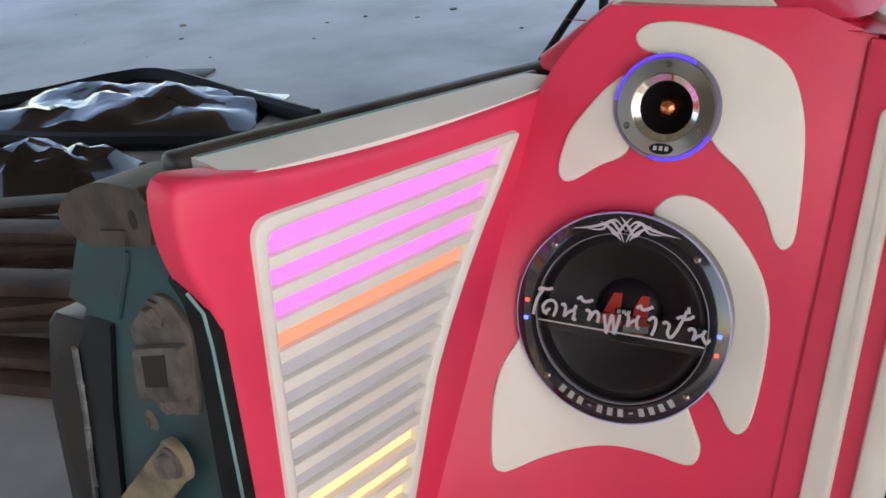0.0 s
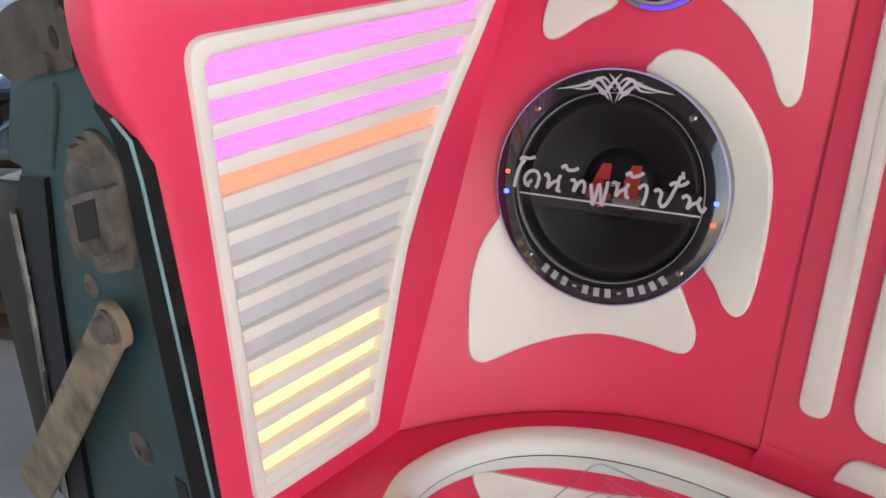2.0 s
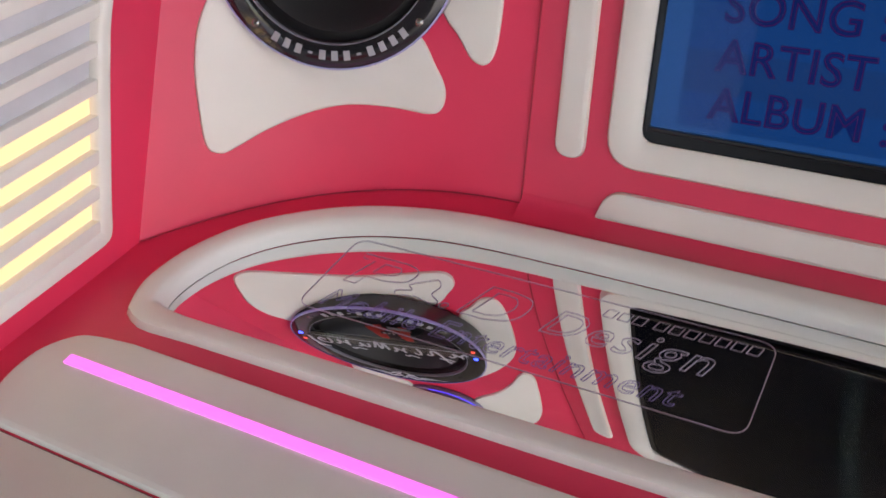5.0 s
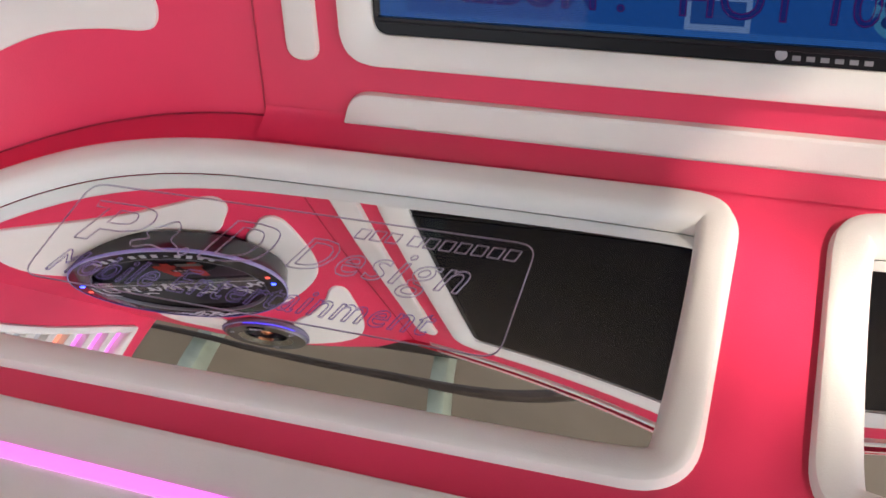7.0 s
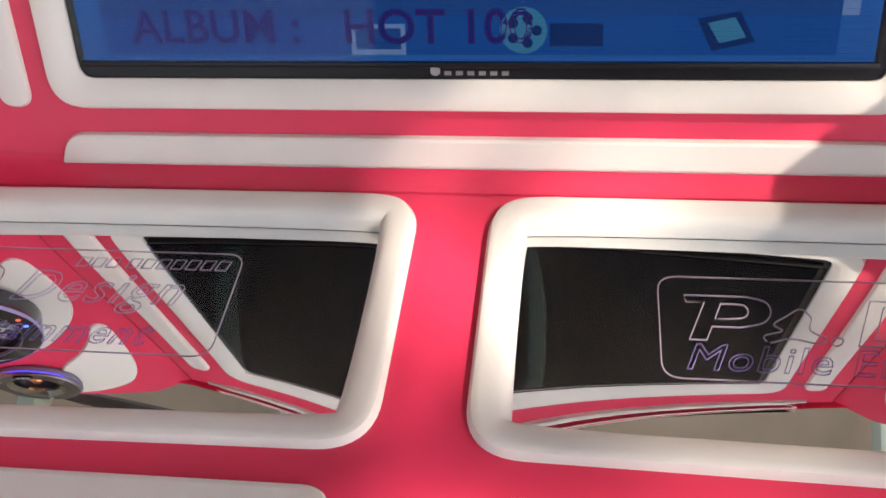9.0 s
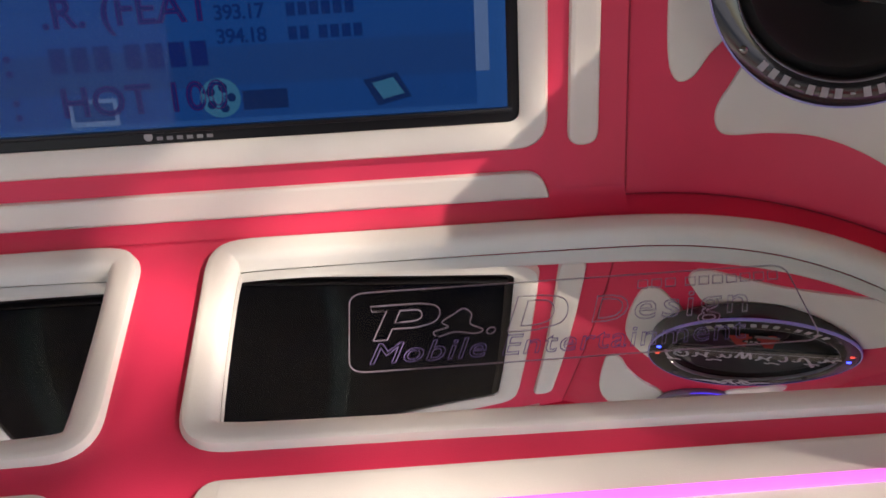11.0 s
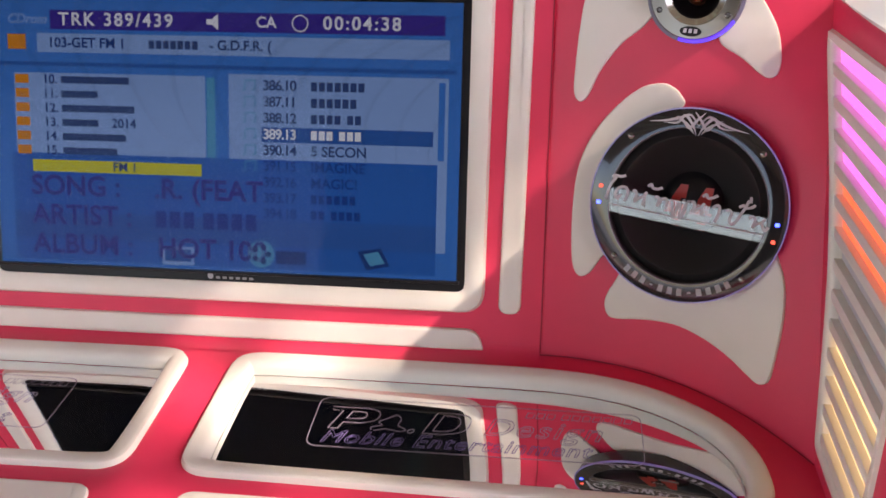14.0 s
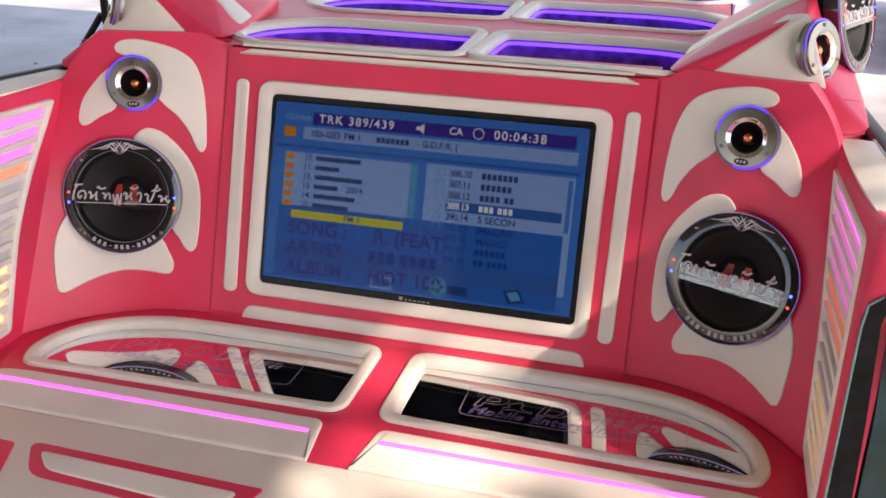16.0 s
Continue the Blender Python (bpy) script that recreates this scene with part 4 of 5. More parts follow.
def truck_end(s):
    fx = lambda x, z, h=0.0: Vector((-s * (x - 0.012), -0.455 - h, z - 0.005))
    post = thing("bed_post", prism([(-0.840, -0.5), (-0.834, 0.24), (-0.826, 0.40), (-0.833, 0.43), (-0.85, 0.452), (-0.848, 0.486), (-0.971, 0.460), (-1.052, 0.344), (-0.985, 0.352), (-1.025, 0.235), (-1.065, 0.086), (-1.12, -0.15), (-1.12, -0.5)], -0.026, 0.0, fx), TEAL, "dusty teal painted pickup bed corner post", "truck body", "bed posts", smooth=False)
    part("outer_skin", prism([(-0.970, 0.458), (-1.037, 0.452), (-1.108, 0.347), (-1.051, 0.343)], -0.18, -0.012, fx), TEAL, post, "teal outer skin of the corner", smooth=False)
    part("corner_cap", prism(rounded([(-1.030, 0.470), (-0.995, 0.508), (-0.92, 0.536), (-0.847, 0.541), (-0.832, 0.526), (-0.846, 0.486), (-0.974, 0.455)], [0.012, 0.03, 0.03, 0.012, 0.008, 0.006, 0.012], 5), -0.055, 0.014, fx, 0.009), DUSTY_CAP, post, "worn brown plastic corner cap")
    part("cap_hole", prism([(-0.868 + 0.007 * math.cos(a * math.pi / 6), 0.508 + 0.010 * math.sin(a * math.pi / 6)) for a in range(12)], 0.012, 0.0148, fx), SOCKET, post)
    part("cap_tab", prism(rounded([(-0.885, 0.478), (-0.94, 0.467), (-0.935, 0.483), (-0.885, 0.494)], 0.003, 3), 0.01, 0.018, fx), DUSTY_CAP, post)
    part("folded_edge", tube([fx(-0.919, 0.458, 0.0), fx(-0.925, 0.44, 0.001), fx(-0.960, 0.385, 0.001), fx(-0.970, 0.368, 0.0)], 0.003), TEAL, post)
    slant = lambda x, z, h=0.0: Vector((-s * x, -0.46 + max(0, min(1, (x + 0.832) / 0.03)) * 0.004 - h, z))
    part("seal_strip", prism([(-0.802, -0.45), (-0.802, 0.40), (-0.806, 0.425), (-0.822, 0.440), (-0.845, 0.456), (-0.85, 0.447), (-0.832, 0.428), (-0.826, 0.40), (-0.834, 0.24), (-0.838, 0.1), (-0.84, -0.45)], -0.01, 0.004, slant), RUBBER, post, "black rubber seal strip", smooth=False)
    part("seal_lip", tube([slant(-0.8015, z, 0.005) for z in (-0.40, -0.1, 0.2, 0.39)] + [slant(-0.805, 0.425, 0.005), slant(-0.822, 0.442, 0.005)], 0.0018), TEALLIP, post, "thin pale teal painted lip")
    part("latch_plate", prism(rounded([(-0.883, 0.423), (-0.855, 0.427), (-0.824, 0.400), (-0.841, 0.300), (-0.915, 0.272), (-0.951, 0.299), (-0.940, 0.345), (-0.945, 0.366)], 0.008, 4), 0.0, 0.005, fx, 0.002), DUSTY, post, "dusty latch plate")
    part("striker", prism(rounded([(-0.932, 0.350), (-0.832, 0.386), (-0.842, 0.322), (-0.940, 0.284)], 0.010, 4), 0.0, 0.016, fx, 0.004), DUSTY, post, "dusty striker loop")
    part("striker_socket", prism([(-0.910, 0.350), (-0.862, 0.368), (-0.870, 0.328), (-0.915, 0.311)], 0.014, 0.0168, fx), SOCKET, post)
    for x, z, r in ((-0.880, 0.404, 0.010), (-0.883, 0.300, 0.009)):
        part("bolt", lathe([(0, 0.016), (r * 0.85, 0.015), (r, 0.012), (r, 0.006), (r * 1.5, 0.005), (r * 1.5, 0)], 6, Matrix.Translation(fx(x, z, 0.004)) @ pose(0, 0, 0, 90)), DUSTY, post, "dusty hex bolt")
    for x, z, r in ((-0.952, 0.247, 0.008), (-0.935, 0.055, 0.013)):
        part("grommet", lathe([(r * 0.5, -0.002), (r * 0.55, 0.003), (r * 0.8, 0.005), (r * 1.3, 0.003), (r * 1.7, 0.0)], 20, Matrix.Translation(fx(x, z, 0.0005)) @ pose(0, 0, 0, 90)), DUSTY, post, "round drain hole rim")
        part("hole", lathe([(0, 0.0012), (r * 0.6, 0.0012)], 16, Matrix.Translation(fx(x, z, 0.0005)) @ pose(0, 0, 0, 90)), SOCKET, post)
    part("slot", prism([(-0.852, 0.02), (-0.852, 0.05), (-0.872, 0.05), (-0.872, 0.02)], -0.001, 0.001, fx), SOCKET, post)
    # strap
    a, b = fx(-0.886, 0.233, 0.016), Vector((s * 1.21, -0.492, -0.115))
    d = (b - a).normalized()
    side_v = d.cross(Vector((0, -1, 0))).normalized()
    bm = bmesh.new()
    for k in range(9):
        t = k / 8
        w = 0.023 + 0.008 * t
        for q in (-1, 1):
            for e in (0, 1):
                bm.verts.new(a.lerp(b, t) + side_v * q * w + Vector((0, -0.005, 0)) * e)
    bm.verts.ensure_lookup_table()
    for k in range(8):
        v = [bm.verts[k * 4 + n] for n in range(4)] + [bm.verts[k * 4 + 4 + n] for n in range(4)]
        for q in ((0, 1, 5, 4), (1, 3, 7, 5), (3, 2, 6, 7), (2, 0, 4, 6)):
            bm.faces.new([v[n] for n in q])
    strap = thing("tailgate_strap", bm, STRAPMAT, "dusty tan steel tailgate support strap", "strap", "tailgate straps")
    part("strap_eye", lathe([(0, 0.006), (0.023, 0.006), (0.025, 0.003), (0.025, -0.004)], 28, Matrix.Translation(a) @ pose(0, 0, 0, 90)), STRAPMAT, strap)
    part("bolt", lathe([(0, 0.022), (0.011, 0.021), (0.0135, 0.017), (0.0135, 0.010), (0.018, 0.009), (0.018, 0.004)], 24, Matrix.Translation(a) @ pose(0, 0, 0, 90)), DUSTY, strap, "dusty pivot bolt")
    # tail lamp
    lamp = thing("tail_lamp", prism(rounded([(-1.050, 0.336), (-1.155, 0.318), (-1.224, 0.166), (-1.245, 0.025), (-1.27, -0.16), (-1.19, -0.16), (-1.15, 0.03), (-1.10, 0.20)], [0.012, 0.02, 0.03, 0.03, 0.02, 0.01, 0.03, 0.03], 4), -0.16, -0.004, fx, 0.006), LAMPGLASS, "smoked dusty tail lamp beside the bed corner", "lamp", "tail lamps")
    part("lamp_trim", prism([(-0.984, 0.357), (-1.04, 0.349), (-1.075, 0.30), (-1.095, 0.20), (-1.14, 0.03), (-1.18, -0.16), (-1.125, -0.16), (-1.068, 0.086), (-1.028, 0.235)], -0.05, 0.006, fx), BLACK, lamp, "black lamp surround", smooth=False)
    part("lamp_edge", tube([fx(-1.078, 0.30, 0.008), fx(-1.098, 0.20, 0.008), fx(-1.143, 0.03, 0.008), fx(-1.185, -0.16, 0.008)], 0.005), CHROME, lamp, "worn chrome edge strip")
    # rail
    side_top = lambda y: 0.502 + 0.13 * max(0.0, 0.02 - y) ** 1.55
    top = lambda y: 0.528 - 0.085 * (y + 0.25)
    yz = lambda x0, x1, y0, y1, lo, hi: [Vector((s * x, y, top(y) + z)) for y in (y0, y1) for x in (x0, x1) for z in (lo, hi)]

    def beam(c, bev):
        bm = bmesh.new()
        v = [bm.verts.new(p) for p in c]
        for q in ((0, 1, 3, 2), (4, 6, 7, 5), (0, 4, 5, 1), (2, 3, 7, 6), (1, 5, 7, 3), (0, 2, 6, 4)):
            bm.faces.new([v[n] for n in q])
        bmesh.ops.bevel(bm, geom=bm.edges[:], offset=bev, segments=3, affect="EDGES", profile=0.5)
        return bm

    rail = thing("bed_rail", beam(yz(0.868, 0.905, -0.42, 1.9, -0.10, 0.008), 0.012), RAILMAT, "dusty black rubber-capped bed rail of the pickup", "rail", "bed rails")
    part("lower_lip", beam(yz(0.864, 0.872, -0.40, 0.12, -0.05, 0.0045), 0.002), TEALLIP, rail, "thin painted lip beside the rail")
    part("white_top", thick_sheet(lambda u, v: (s * (0.807 + 0.061 * u), -0.405 + 0.50 * v, (1 - u) * side_top(-0.405 + 0.50 * v) + u * (top(-0.405 + 0.50 * v) + 0.003) + 0.006 * u * (1 - u) + 0.001), 8, 20, (0, 0, -0.03)), WHITE, rail, "white leatherette top strip")
    outer = thing("outer_bed_wall", box((min(s * 0.86, s * 0.93), -0.40, -0.5), (max(s * 0.86, s * 0.93), 1.9, 0.36), 0.01), TEAL, "teal painted outer side of the pickup bed", "truck body", "outer bed walls")
    return post


TEALLIP = material("pale_teal_edge", (0.16, 0.30, 0.31), 0.4, vary=0.15, vary_scale=20)
RAILMAT = material("dusty_black_rail", (0.028, 0.025, 0.022), 0.45, grain=0.4, grain_scale=90, vary=0.5, vary_scale=18)
for s, _ in SIDES:
    truck_end(s)

# upper deck with lit wells
VIOLETWALL = glow("violet_strip", (0.10, 0.03, 1.0), 1.1)
# floor and wall colours carry the violet light that floods the wells
WELLGLASS = material("violet_light_mirror", (0.42, 0.24, 0.80), 0.07, metal=1.0, vary=0.25, vary_scale=35)
WELLWALL = material("violet_light_wall", (0.16, 0.055, 0.42), 0.15, vary=0.25, vary_scale=25, spec=0.6)
UP = 0.575


def on_upper(x, y, h=0.0):
    return Vector((x, y, UP + h))


wells = []
for row in range(3):
    y0 = 0.215 + 0.46 * row
    left = spline([(-0.455, y0 + 0.03), (-0.50, y0 + 0.10), (-0.47, y0 + 0.20), (-0.38, y0 + 0.27), (-0.28, y0 + 0.29)], 5, closed=False) + rounded([(-0.28, y0 + 0.29), (0.02, y0 + 0.28), (0.03, y0 + 0.02), (-0.40, y0 - 0.005)], [0, 0.03, 0.03, 0], 5)[1:-1] + [Vector((-0.40, y0 - 0.005))]
    wells.append(left)
    wells.append([Vector((0.11 - p.x, p.y)) for p in left])
upper = thing("upper_deck", holed([(-0.60, 0.169), (0.60, 0.169), (0.60, 1.9), (-0.60, 1.9)], wells, UP), PINK, "pink upper deck with framed violet-lit mirror wells", "deck")
part("board", box((-0.60, 0.24, UP - 0.16), (0.60, 1.9, UP - 0.085)), BLACK, upper)
for o in wells:
    i = inset(o, 0.004)
    part("well_frame", band(inset(o, -0.030), i, on_upper, 0.007, -0.006), WHITE, upper, "white padded well frame")
    wall = bmesh.new()
    ring = [[wall.verts.new(on_upper(q.x, q.y, h)) for q in pts] for pts, h in ((inset(i, -0.004), -0.012), (inset(i, -0.004), -0.078), (inset(i, -0.008), -0.078), (inset(i, -0.008), -0.012))]
    for a, b in zip(ring, ring[1:] + ring[:1]):
        for k in range(len(i)):
            wall.faces.new((a[k - 1], a[k], b[k], b[k - 1]))
    part("well_wall", wall, WELLWALL, upper, "glossy inner wall of the well, violet light put into its colour")
    part("well_floor", prism(i, -0.080, -0.070, on_upper), WELLGLASS, upper, "reflecting well floor, violet light put into its tint")
    n = len(i)
    part("violet_strip", band(inset(i, -0.002), inset(i, 0.002), lambda x, y, h: on_upper(x, y, h - 0.018), 0.0025, 0.0), VIOLETWALL, upper, "glowing violet strip inside the well")
part("front_strip", pad(rounded([(-0.43, 0.170), (0.42, 0.170), (0.36, 0.190), (-0.44, 0.190)], 0.004, 3), on_upper, 0.005, 0.004, 0.2), WHITE, upper, "white strip along the front edge")


# side-facing speaker pods on top
def hull(points, bev):
    bm = bmesh.new()
    for p in points:
        bm.verts.new(p)
    bmesh.ops.convex_hull(bm, input=bm.verts)
    bmesh.ops.dissolve_limit(bm, angle_limit=0.02, verts=bm.verts, edges=bm.edges)
    bmesh.ops.bevel(bm, geom=bm.edges[:], offset=bev, segments=3, affect="EDGES", profile=0.5)
    return bm


for s, _ in SIDES:
    pod = thing("speaker_pod", hull([(s * x, y, z) for x, y, z in ((0.462, 0.165, 0.574), (0.775, 0.150, 0.572), (0.725, 0.225, 0.705), (0.56, 0.66, 0.60), (0.80, 0.70, 0.75), (0.86, 0.70, 0.58), (0.50, 0.22, 0.565), (0.775, 0.16, 0.555), (0.56, 0.66, 0.56))], 0.012), PINK, "pink and white leatherette pod holding side-facing loudspeakers", "speaker pod", "speaker pods")
    part("shoulder", hull([(s * x, y, z) for x, y, z in ((0.70, 0.145, 0.560), (0.79, 0.075, 0.508), (0.866, 0.10, 0.512), (0.868, 0.70, 0.545), (0.850, 0.70, 0.600), (0.765, 0.165, 0.598), (0.72, 0.16, 0.50), (0.80, 0.60, 0.50))], 0.012), PINK, pod, "pink leatherette shoulder below the pod")
    part("white_wedge", hull([(s * x, y, z) for x, y, z in ((0.545, 0.160, 0.577), (0.778, 0.146, 0.572), (0.729, 0.219, 0.709), (0.690, 0.270, 0.694), (0.600, 0.215, 0.628), (0.56, 0.20, 0.575), (0.77, 0.19, 0.575), (0.715, 0.262, 0.690))], 0.004), WHITE, pod, "white leatherette wedge round the side tweeter")
    part("white_band", hull([(s * x, y, z) for x, y, z in ((0.500, 0.30, 0.590), (0.515, 0.40, 0.596), (0.730, 0.47, 0.722), (0.735, 0.39, 0.716), (0.52, 0.32, 0.57), (0.53, 0.39, 0.57), (0.73, 0.45, 0.69), (0.735, 0.40, 0.69))], 0.004), WHITE, pod, "white leatherette band across the pod")
    copy_thing(first_tweeter, facing((0.752, 0.205, 0.640), (0.78, -0.57, 0.22), s) @ pose(0, 0, 0.01))
    copy_thing(first_woofer, facing((0.835, 0.46, 0.675), (0.90, -0.36, 0.22), s) @ pose(0, 0, 0.01))

# a second decorated pickup further off, and clutter on the floor
other = thing("pickup_truck", box((2.3, 7.0, -0.5), (4.0, 11.0, 0.45), 0.05), PINK, "pink upholstered pickup bed parked behind", "pickup truck")
for k in range(2):
    part("outline", ribbon(spline([(2.45, -0.1 + k * 0.28), (2.9, 0.08 + k * 0.28), (3.6, 0.02 + k * 0.28), (3.7, -0.12 + k * 0.28), (2.8, -0.16 + k * 0.28)], 6), 0.05, 0.0, lambda x, z, h: Vector((x, 6.985, z))), WHITE, other, "white outline inlay")
part("wheel", lathe([(0.0, 0.0), (0.2, 0.0), (0.33, 0.03), (0.33, 0.2), (0, 0.2)], 32, Matrix.Translation((2.25, 8.0, -0.52)) @ pose(0, 0, 0, 0, 90, 0)), RUBBER, other, "black tyre")

PLASTIC = material("black_plastic_sheet", (0.005, 0.005, 0.007), 0.12, vary=0.1, coat=0.4)


def heap(u, v):
    x, y = u * 2 - 1, v * 2 - 1
    r = max(0.0, 1 - x * x) * max(0.0, 1 - y * y)
    n = noise.noise(Vector((x * 3.1, y * 3.3, 1.7))) * 0.45 + abs(noise.noise(Vector((x * 3.6 + y, y * 4.0, 4.1)))) * 0.35
    return (-5.6 + x * 0.80 - y * 0.25, 2.1 + x * 0.45 + y * 0.42, -0.85 + max(0.0, r ** 0.5 * 0.22 * (0.7 + n) + 0.01))


def heap_low(u, v):
    x, y = u * 2 - 1, v * 2 - 1
    r = max(0.0, 1 - x * x) * max(0.0, 1 - y * y)
    n = noise.noise(Vector((x * 3.3, y * 3.1, 7.7))) * 0.4 + abs(noise.noise(Vector((x * 4.0, y * 4.0, 2.1)))) * 0.3
    return (-4.95 + x * 0.36 - y * 0.1, 1.22 + x * 0.22 + y * 0.24, -0.85 + max(0.0, r ** 0.5 * 0.24 * (0.8 + n) + 0.01))


thing("plastic_sheet", sheet(heap, 20, 12), PLASTIC, "crumpled glossy black plastic sheet on the floor", "plastic sheet", "plastic sheets")
thing("plastic_sheet", sheet(heap_low, 14, 10), PLASTIC, "crumpled glossy black plastic sheet on the floor", "plastic sheet", "plastic sheets")
SHEETEDGE = material("black_matt_plastic", (0.004, 0.004, 0.005), 0.5, grain=0.3, grain_scale=60, vary=0.2, vary_scale=6, spec=0.2)
big_sheet = bpy.data.objects["plastic_sheet"]
for edge in ([(-6.9, 1.35, -0.80), (-6.45, 1.9, -0.77), (-6.2, 2.4, -0.74), (-5.9, 2.60, -0.73), (-5.2, 2.66, -0.79), (-4.4, 2.62, -0.80)], [(-6.7, 0.90, -0.80), (-6.0, 1.30, -0.80), (-5.4, 1.58, -0.80), (-4.9, 1.86, -0.80), (-4.3, 2.25, -0.81)]):
    part("rolled_edge", tube(spline(edge, 6, closed=False), 0.055, 8), SHEETEDGE, big_sheet, "matt black rolled edge of the sheet")
# wood colour darkened for the shade that the pile lies in
BOARDWOOD = material("weathered_shaded_board", (0.055, 0.03, 0.022), 0.7, grain=0.5, grain_scale=60, vary=0.35, vary_scale=5)
rnd = random.Random(4)
for k in range(14):
    m = Matrix.Translation((-3.3 - 0.075 * k + 0.05 * rnd.uniform(-2, 2), 0.05 + 0.06 * k, -0.848 + 0.048 * (k % 5))) @ pose(0, 0, 0, 0, 0, 38 + rnd.uniform(-14, 14))
    thing("wooden_board", box((-0.75, -0.07, 0.0), (0.75, 0.07, 0.045), 0.004, m), BOARDWOOD, "brown weathered wooden board lying in a pile, colour darkened for shade", "board", "boards in the pile")
thing("dark_tile", box((-0.16, -0.10, 0.0), (0.16, 0.10, 0.02), 0.003, Matrix.Translation((-6.2, 2.98, -0.85)) @ pose(0, 0, 0, 0, 0, 30)), material("dark_rubber_mat", (0.05, 0.05, 0.055), 0.6), "small dark rubber piece lying on the floor", "rubber piece")
thing("support_pole", tube([(-3.13, 2.5, -0.85), (-2.36, 2.5, 0.14)], 0.017, 10), RUBBER, "thin leaning black brace against a post", "pole", "poles")
thing("support_pole", tube([(-2.335, 2.5, -0.85), (-2.335, 2.5, 3.2)], 0.02, 10), RUBBER, "thin upright black post on the floor", "pole", "poles")

# chips and crumbs scattered over the concrete
rnd = random.Random(21)
chips = bmesh.new()
for k in range(30):
    c = Vector((rnd.uniform(-9.5, -3.4), rnd.uniform(1.9, 7.5), -0.850))
    r, n = rnd.uniform(0.008, 0.030) * (1.8 if k % 9 == 0 else 1.0), 6
    ring = [c + Vector((math.cos(2 * math.pi * i / n) * r * rnd.uniform(0.6, 1.2), math.sin(2 * math.pi * i / n) * r * rnd.uniform(0.4, 0.9), 0)) for i in range(n)]
    low, top = [chips.verts.new(q) for q in ring], [chips.verts.new(q * 0.8 + c * 0.2 + Vector((0, 0, r * 0.25))) for q in ring]
    chips.faces.new(top)
    for i in range(n):
        chips.faces.new((low[i - 1], low[i], top[i], top[i - 1]))
thing("floor_debris", chips, material("dark_grey_debris", (0.12, 0.115, 0.11), 0.8, vary=0.4, vary_scale=5), "dark chips and crumbs scattered on the concrete", "debris", kind="stuff", smooth=False)

# shed roof overhead
ROOFMAT = material("beige_tarpaulin", (0.27, 0.235, 0.185), 0.6, vary=0.15, vary_scale=2)
rn = ROOFMAT.node_tree.nodes
glowing_through = rn.new("ShaderNodeBsdfTranslucent")
glowing_through.inputs["Color"].default_value = (0.36, 0.32, 0.26, 1)
blend = rn.new("ShaderNodeMixShader")
blend.inputs["Fac"].default_value = 0.5
ROOFMAT.node_tree.links.new(rn["Principled BSDF"].outputs[0], blend.inputs[1])
ROOFMAT.node_tree.links.new(glowing_through.outputs[0], blend.inputs[2])
ROOFMAT.node_tree.links.new(blend.outputs[0], rn["Material Output"].inputs["Surface"])
GREENSTEEL = material("pale_green_steel", (0.42, 0.52, 0.42), 0.5, vary=0.1)
roof = thing("roof", thick_sheet(lambda u, v: (-10.0 + 13.3 * u, -9.0 + 15.0 * v, 3.2 + 0.05 * math.sin(u * 40 + 2 * math.sin(v * 6))), 160, 24, (0, 0, 0.02)), ROOFMAT, "beige translucent tarpaulin shed roof sagging between beams", "roof", kind="structure")
for x in (-4.3, -3.3, -2.29, -1.26, -0.1, 1.42, 2.5):
    thing("roof_beam", box((x - 0.035, -8.9, 3.02), (x + 0.035, 5.9, 3.13), 0.01), GREENSTEEL, "pale green painted steel roof beam", "beam", "roof beams", kind="structure")
HOSE = material("dark_brown_hose", (0.05, 0.04, 0.032), 0.5, vary=0.2)
for shift, r in ((0.0, 0.022), (0.22, 0.035)):
    thing("roof_hose", tube(spline([(-4.4, 1.1 + shift, 3.0), (-2.5, 1.36 + shift, 2.99), (-2.0, 1.40 + shift, 2.98), (-1.5, 1.52 + shift, 2.98), (-0.9, 1.76 + shift, 2.99), (-0.2, 2.3 + shift, 3.0), (0.6, 3.1 + shift, 3.0)], 6, closed=False), r, 8), HOSE, "dark brown hose curving under the roof beams", "hose", "roof hoses")

# sunny yard beyond the roof: a slab added pale to bounce light onto the left panels
YARD = material("pale_sandy_concrete", (0.52, 0.48, 0.42), 0.7, grain=0.4, grain_scale=50, vary=0.18, vary_scale=0.7)
thing("pavement", box((3.6, -40.0, -0.85), (45.0, 40.0, -0.842)), YARD, "pale sandy concrete yard in the sun, added to bounce light", "pavement", kind="structure")

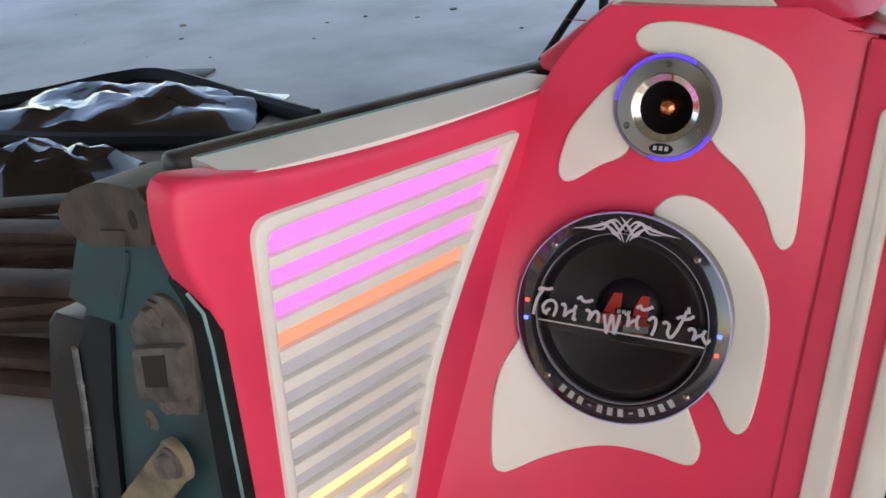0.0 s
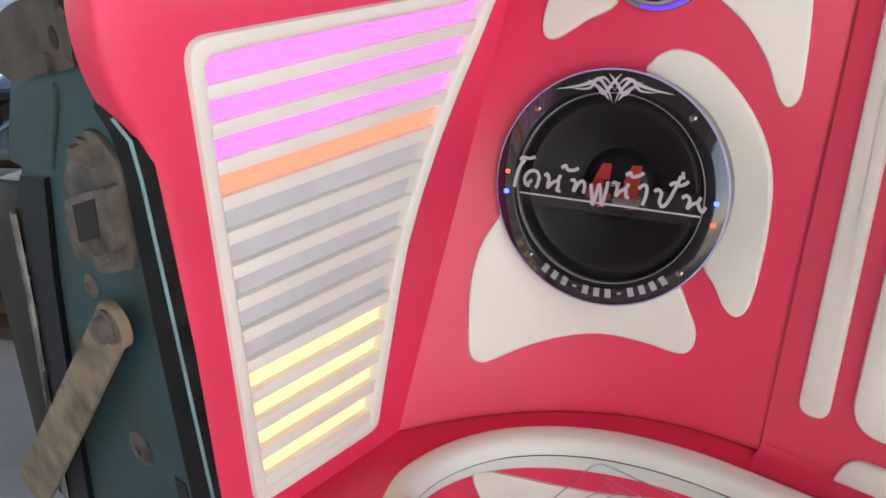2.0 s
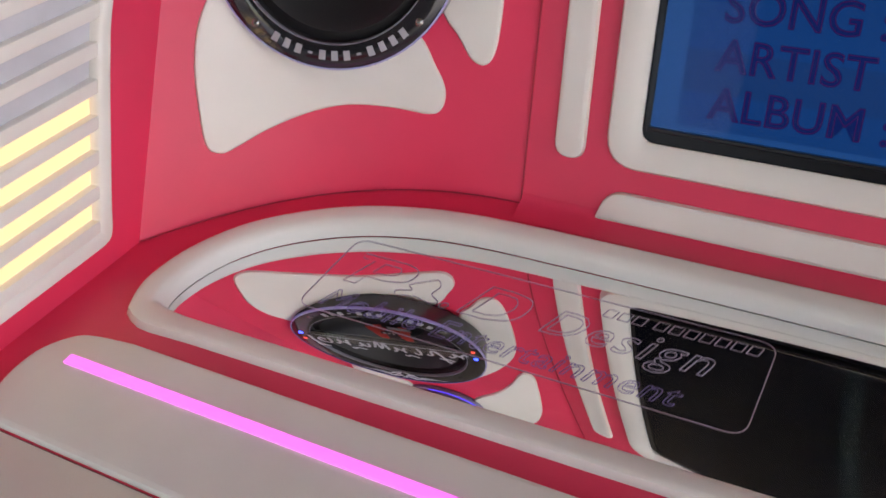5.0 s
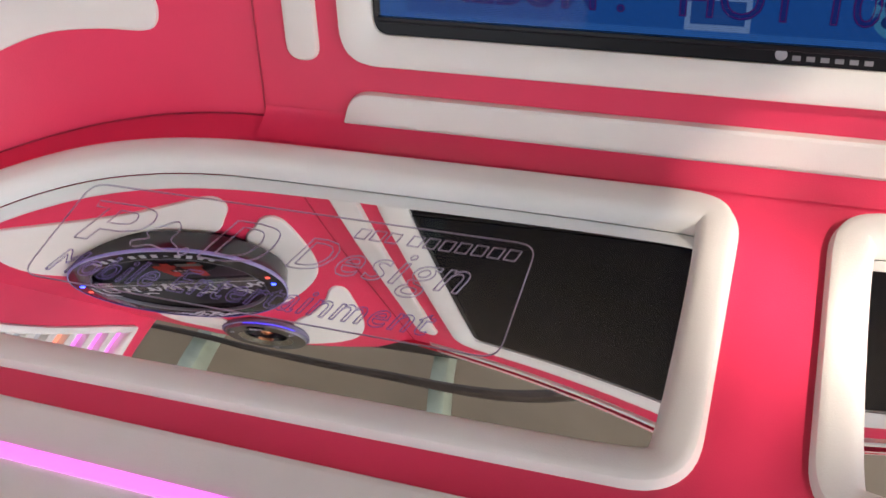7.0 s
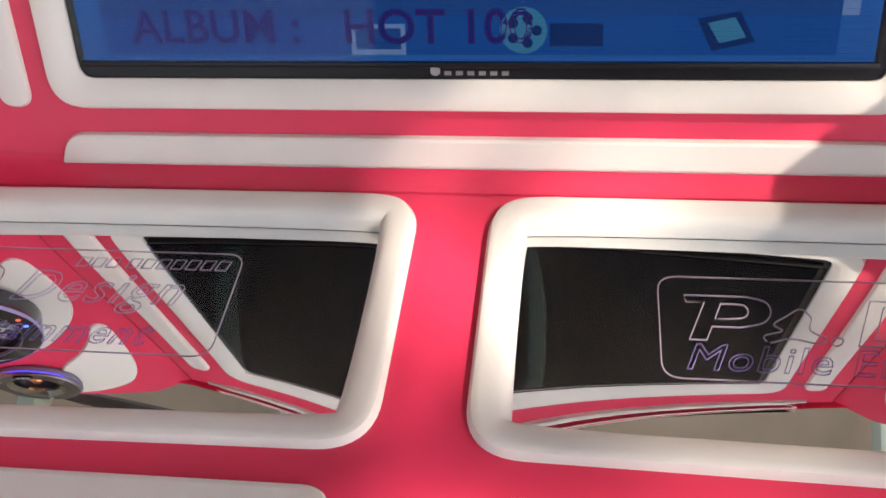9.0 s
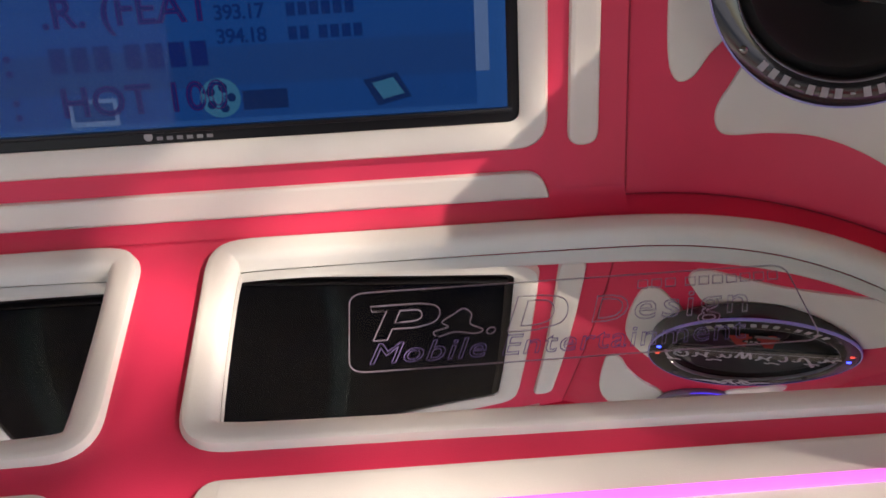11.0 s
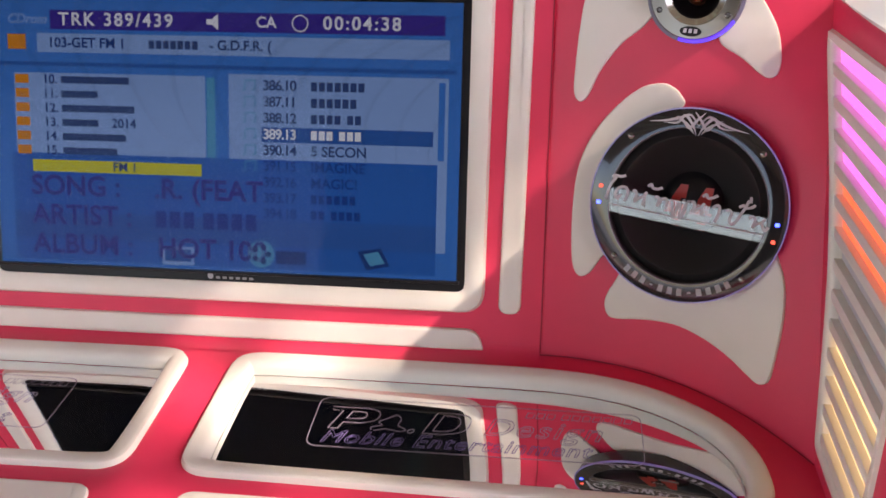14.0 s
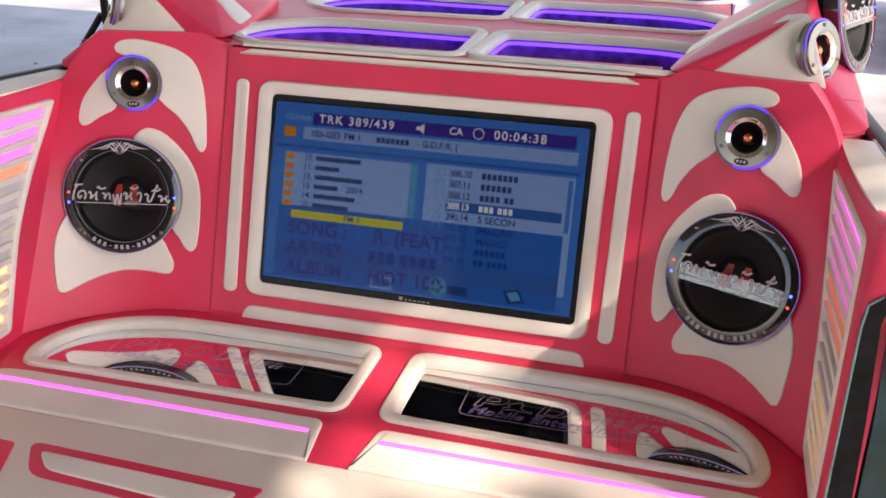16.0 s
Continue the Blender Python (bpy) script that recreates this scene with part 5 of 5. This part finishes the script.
# unseen wall behind the walk, added to darken reflections; open on both sides
WALLMAT = material("grey_brown_render", (0.12, 0.105, 0.09), 0.8, grain=0.4, grain_scale=80, vary=0.25, vary_scale=1.5)
thing("added_dark_wall", box((-1.8, -8.3, -0.85), (3.3, -8.1, 3.15), 0.01), WALLMAT, "grey-brown plain unseen wall, added to darken reflections", "wall", kind="structure")

# the tree outside, whose crown breaks the sunlight into patches
BARK = material("grey_brown_bark", (0.13, 0.10, 0.075), 0.85, grain=0.6, grain_scale=40, vary=0.3, vary_scale=8)
LEAF = material("green_leaf", (0.07, 0.12, 0.035), 0.5, vary=0.3, vary_scale=3)
rnd = random.Random(11)
tree = holder("tree", (6.9, -2.0, -0.85), "broad-leaved green tree standing in the sunny yard", "tree")
CROWN = Vector((6.7, -2.5, 5.9))
part("trunk", lathe([(0.24, 0.0), (0.17, 0.5), (0.145, 1.8), (0.12, 3.4), (0.07, 5.2), (0.0, 6.6)], 14, Matrix.Translation((6.9, -2.0, -0.85)) @ pose(0, 0, 0, 4, -2, 0)), BARK, tree, "grey-brown tapered trunk")
leaves = bmesh.new()
for k in range(15):
    a, lift = k * 2.4, 0.2 + 0.75 * rnd.random()
    root = Vector((6.9, -2.15, 2.2 + 0.22 * k))
    tip = CROWN + Vector((math.cos(a) * 2.4 * (0.5 + 0.5 * rnd.random()), math.sin(a) * 2.2 * (0.5 + 0.5 * rnd.random()), -1.6 + 3.4 * lift))
    mid = root.lerp(tip, 0.5) + Vector((0, 0, 0.25))
    part("limb", tube([root, mid, tip], 0.028, 6), BARK, tree)
    for j in range(230):
        c = (mid.lerp(tip, rnd.random() * 1.15)) + Vector((rnd.gauss(0, 0.42), rnd.gauss(0, 0.42), rnd.gauss(0, 0.34)))
        m = Matrix.Translation(c) @ Euler((rnd.uniform(-0.9, 0.9), rnd.uniform(-0.9, 0.9), rnd.uniform(0, 6.28))).to_matrix().to_4x4()
        w = rnd.uniform(0.035, 0.06)
        vs = [leaves.verts.new(m @ Vector(q)) for q in ((0, -2.1 * w, 0), (0.75 * w, -0.5 * w, 0.012), (0.55 * w, 0.9 * w, 0.01), (0, 2.2 * w, -0.015), (-0.55 * w, 0.9 * w, 0.01), (-0.75 * w, -0.5 * w, 0.012))]
        leaves.faces.new(vs)
part("crown", leaves, LEAF, tree, "open crown of small green leaves", smooth=False)
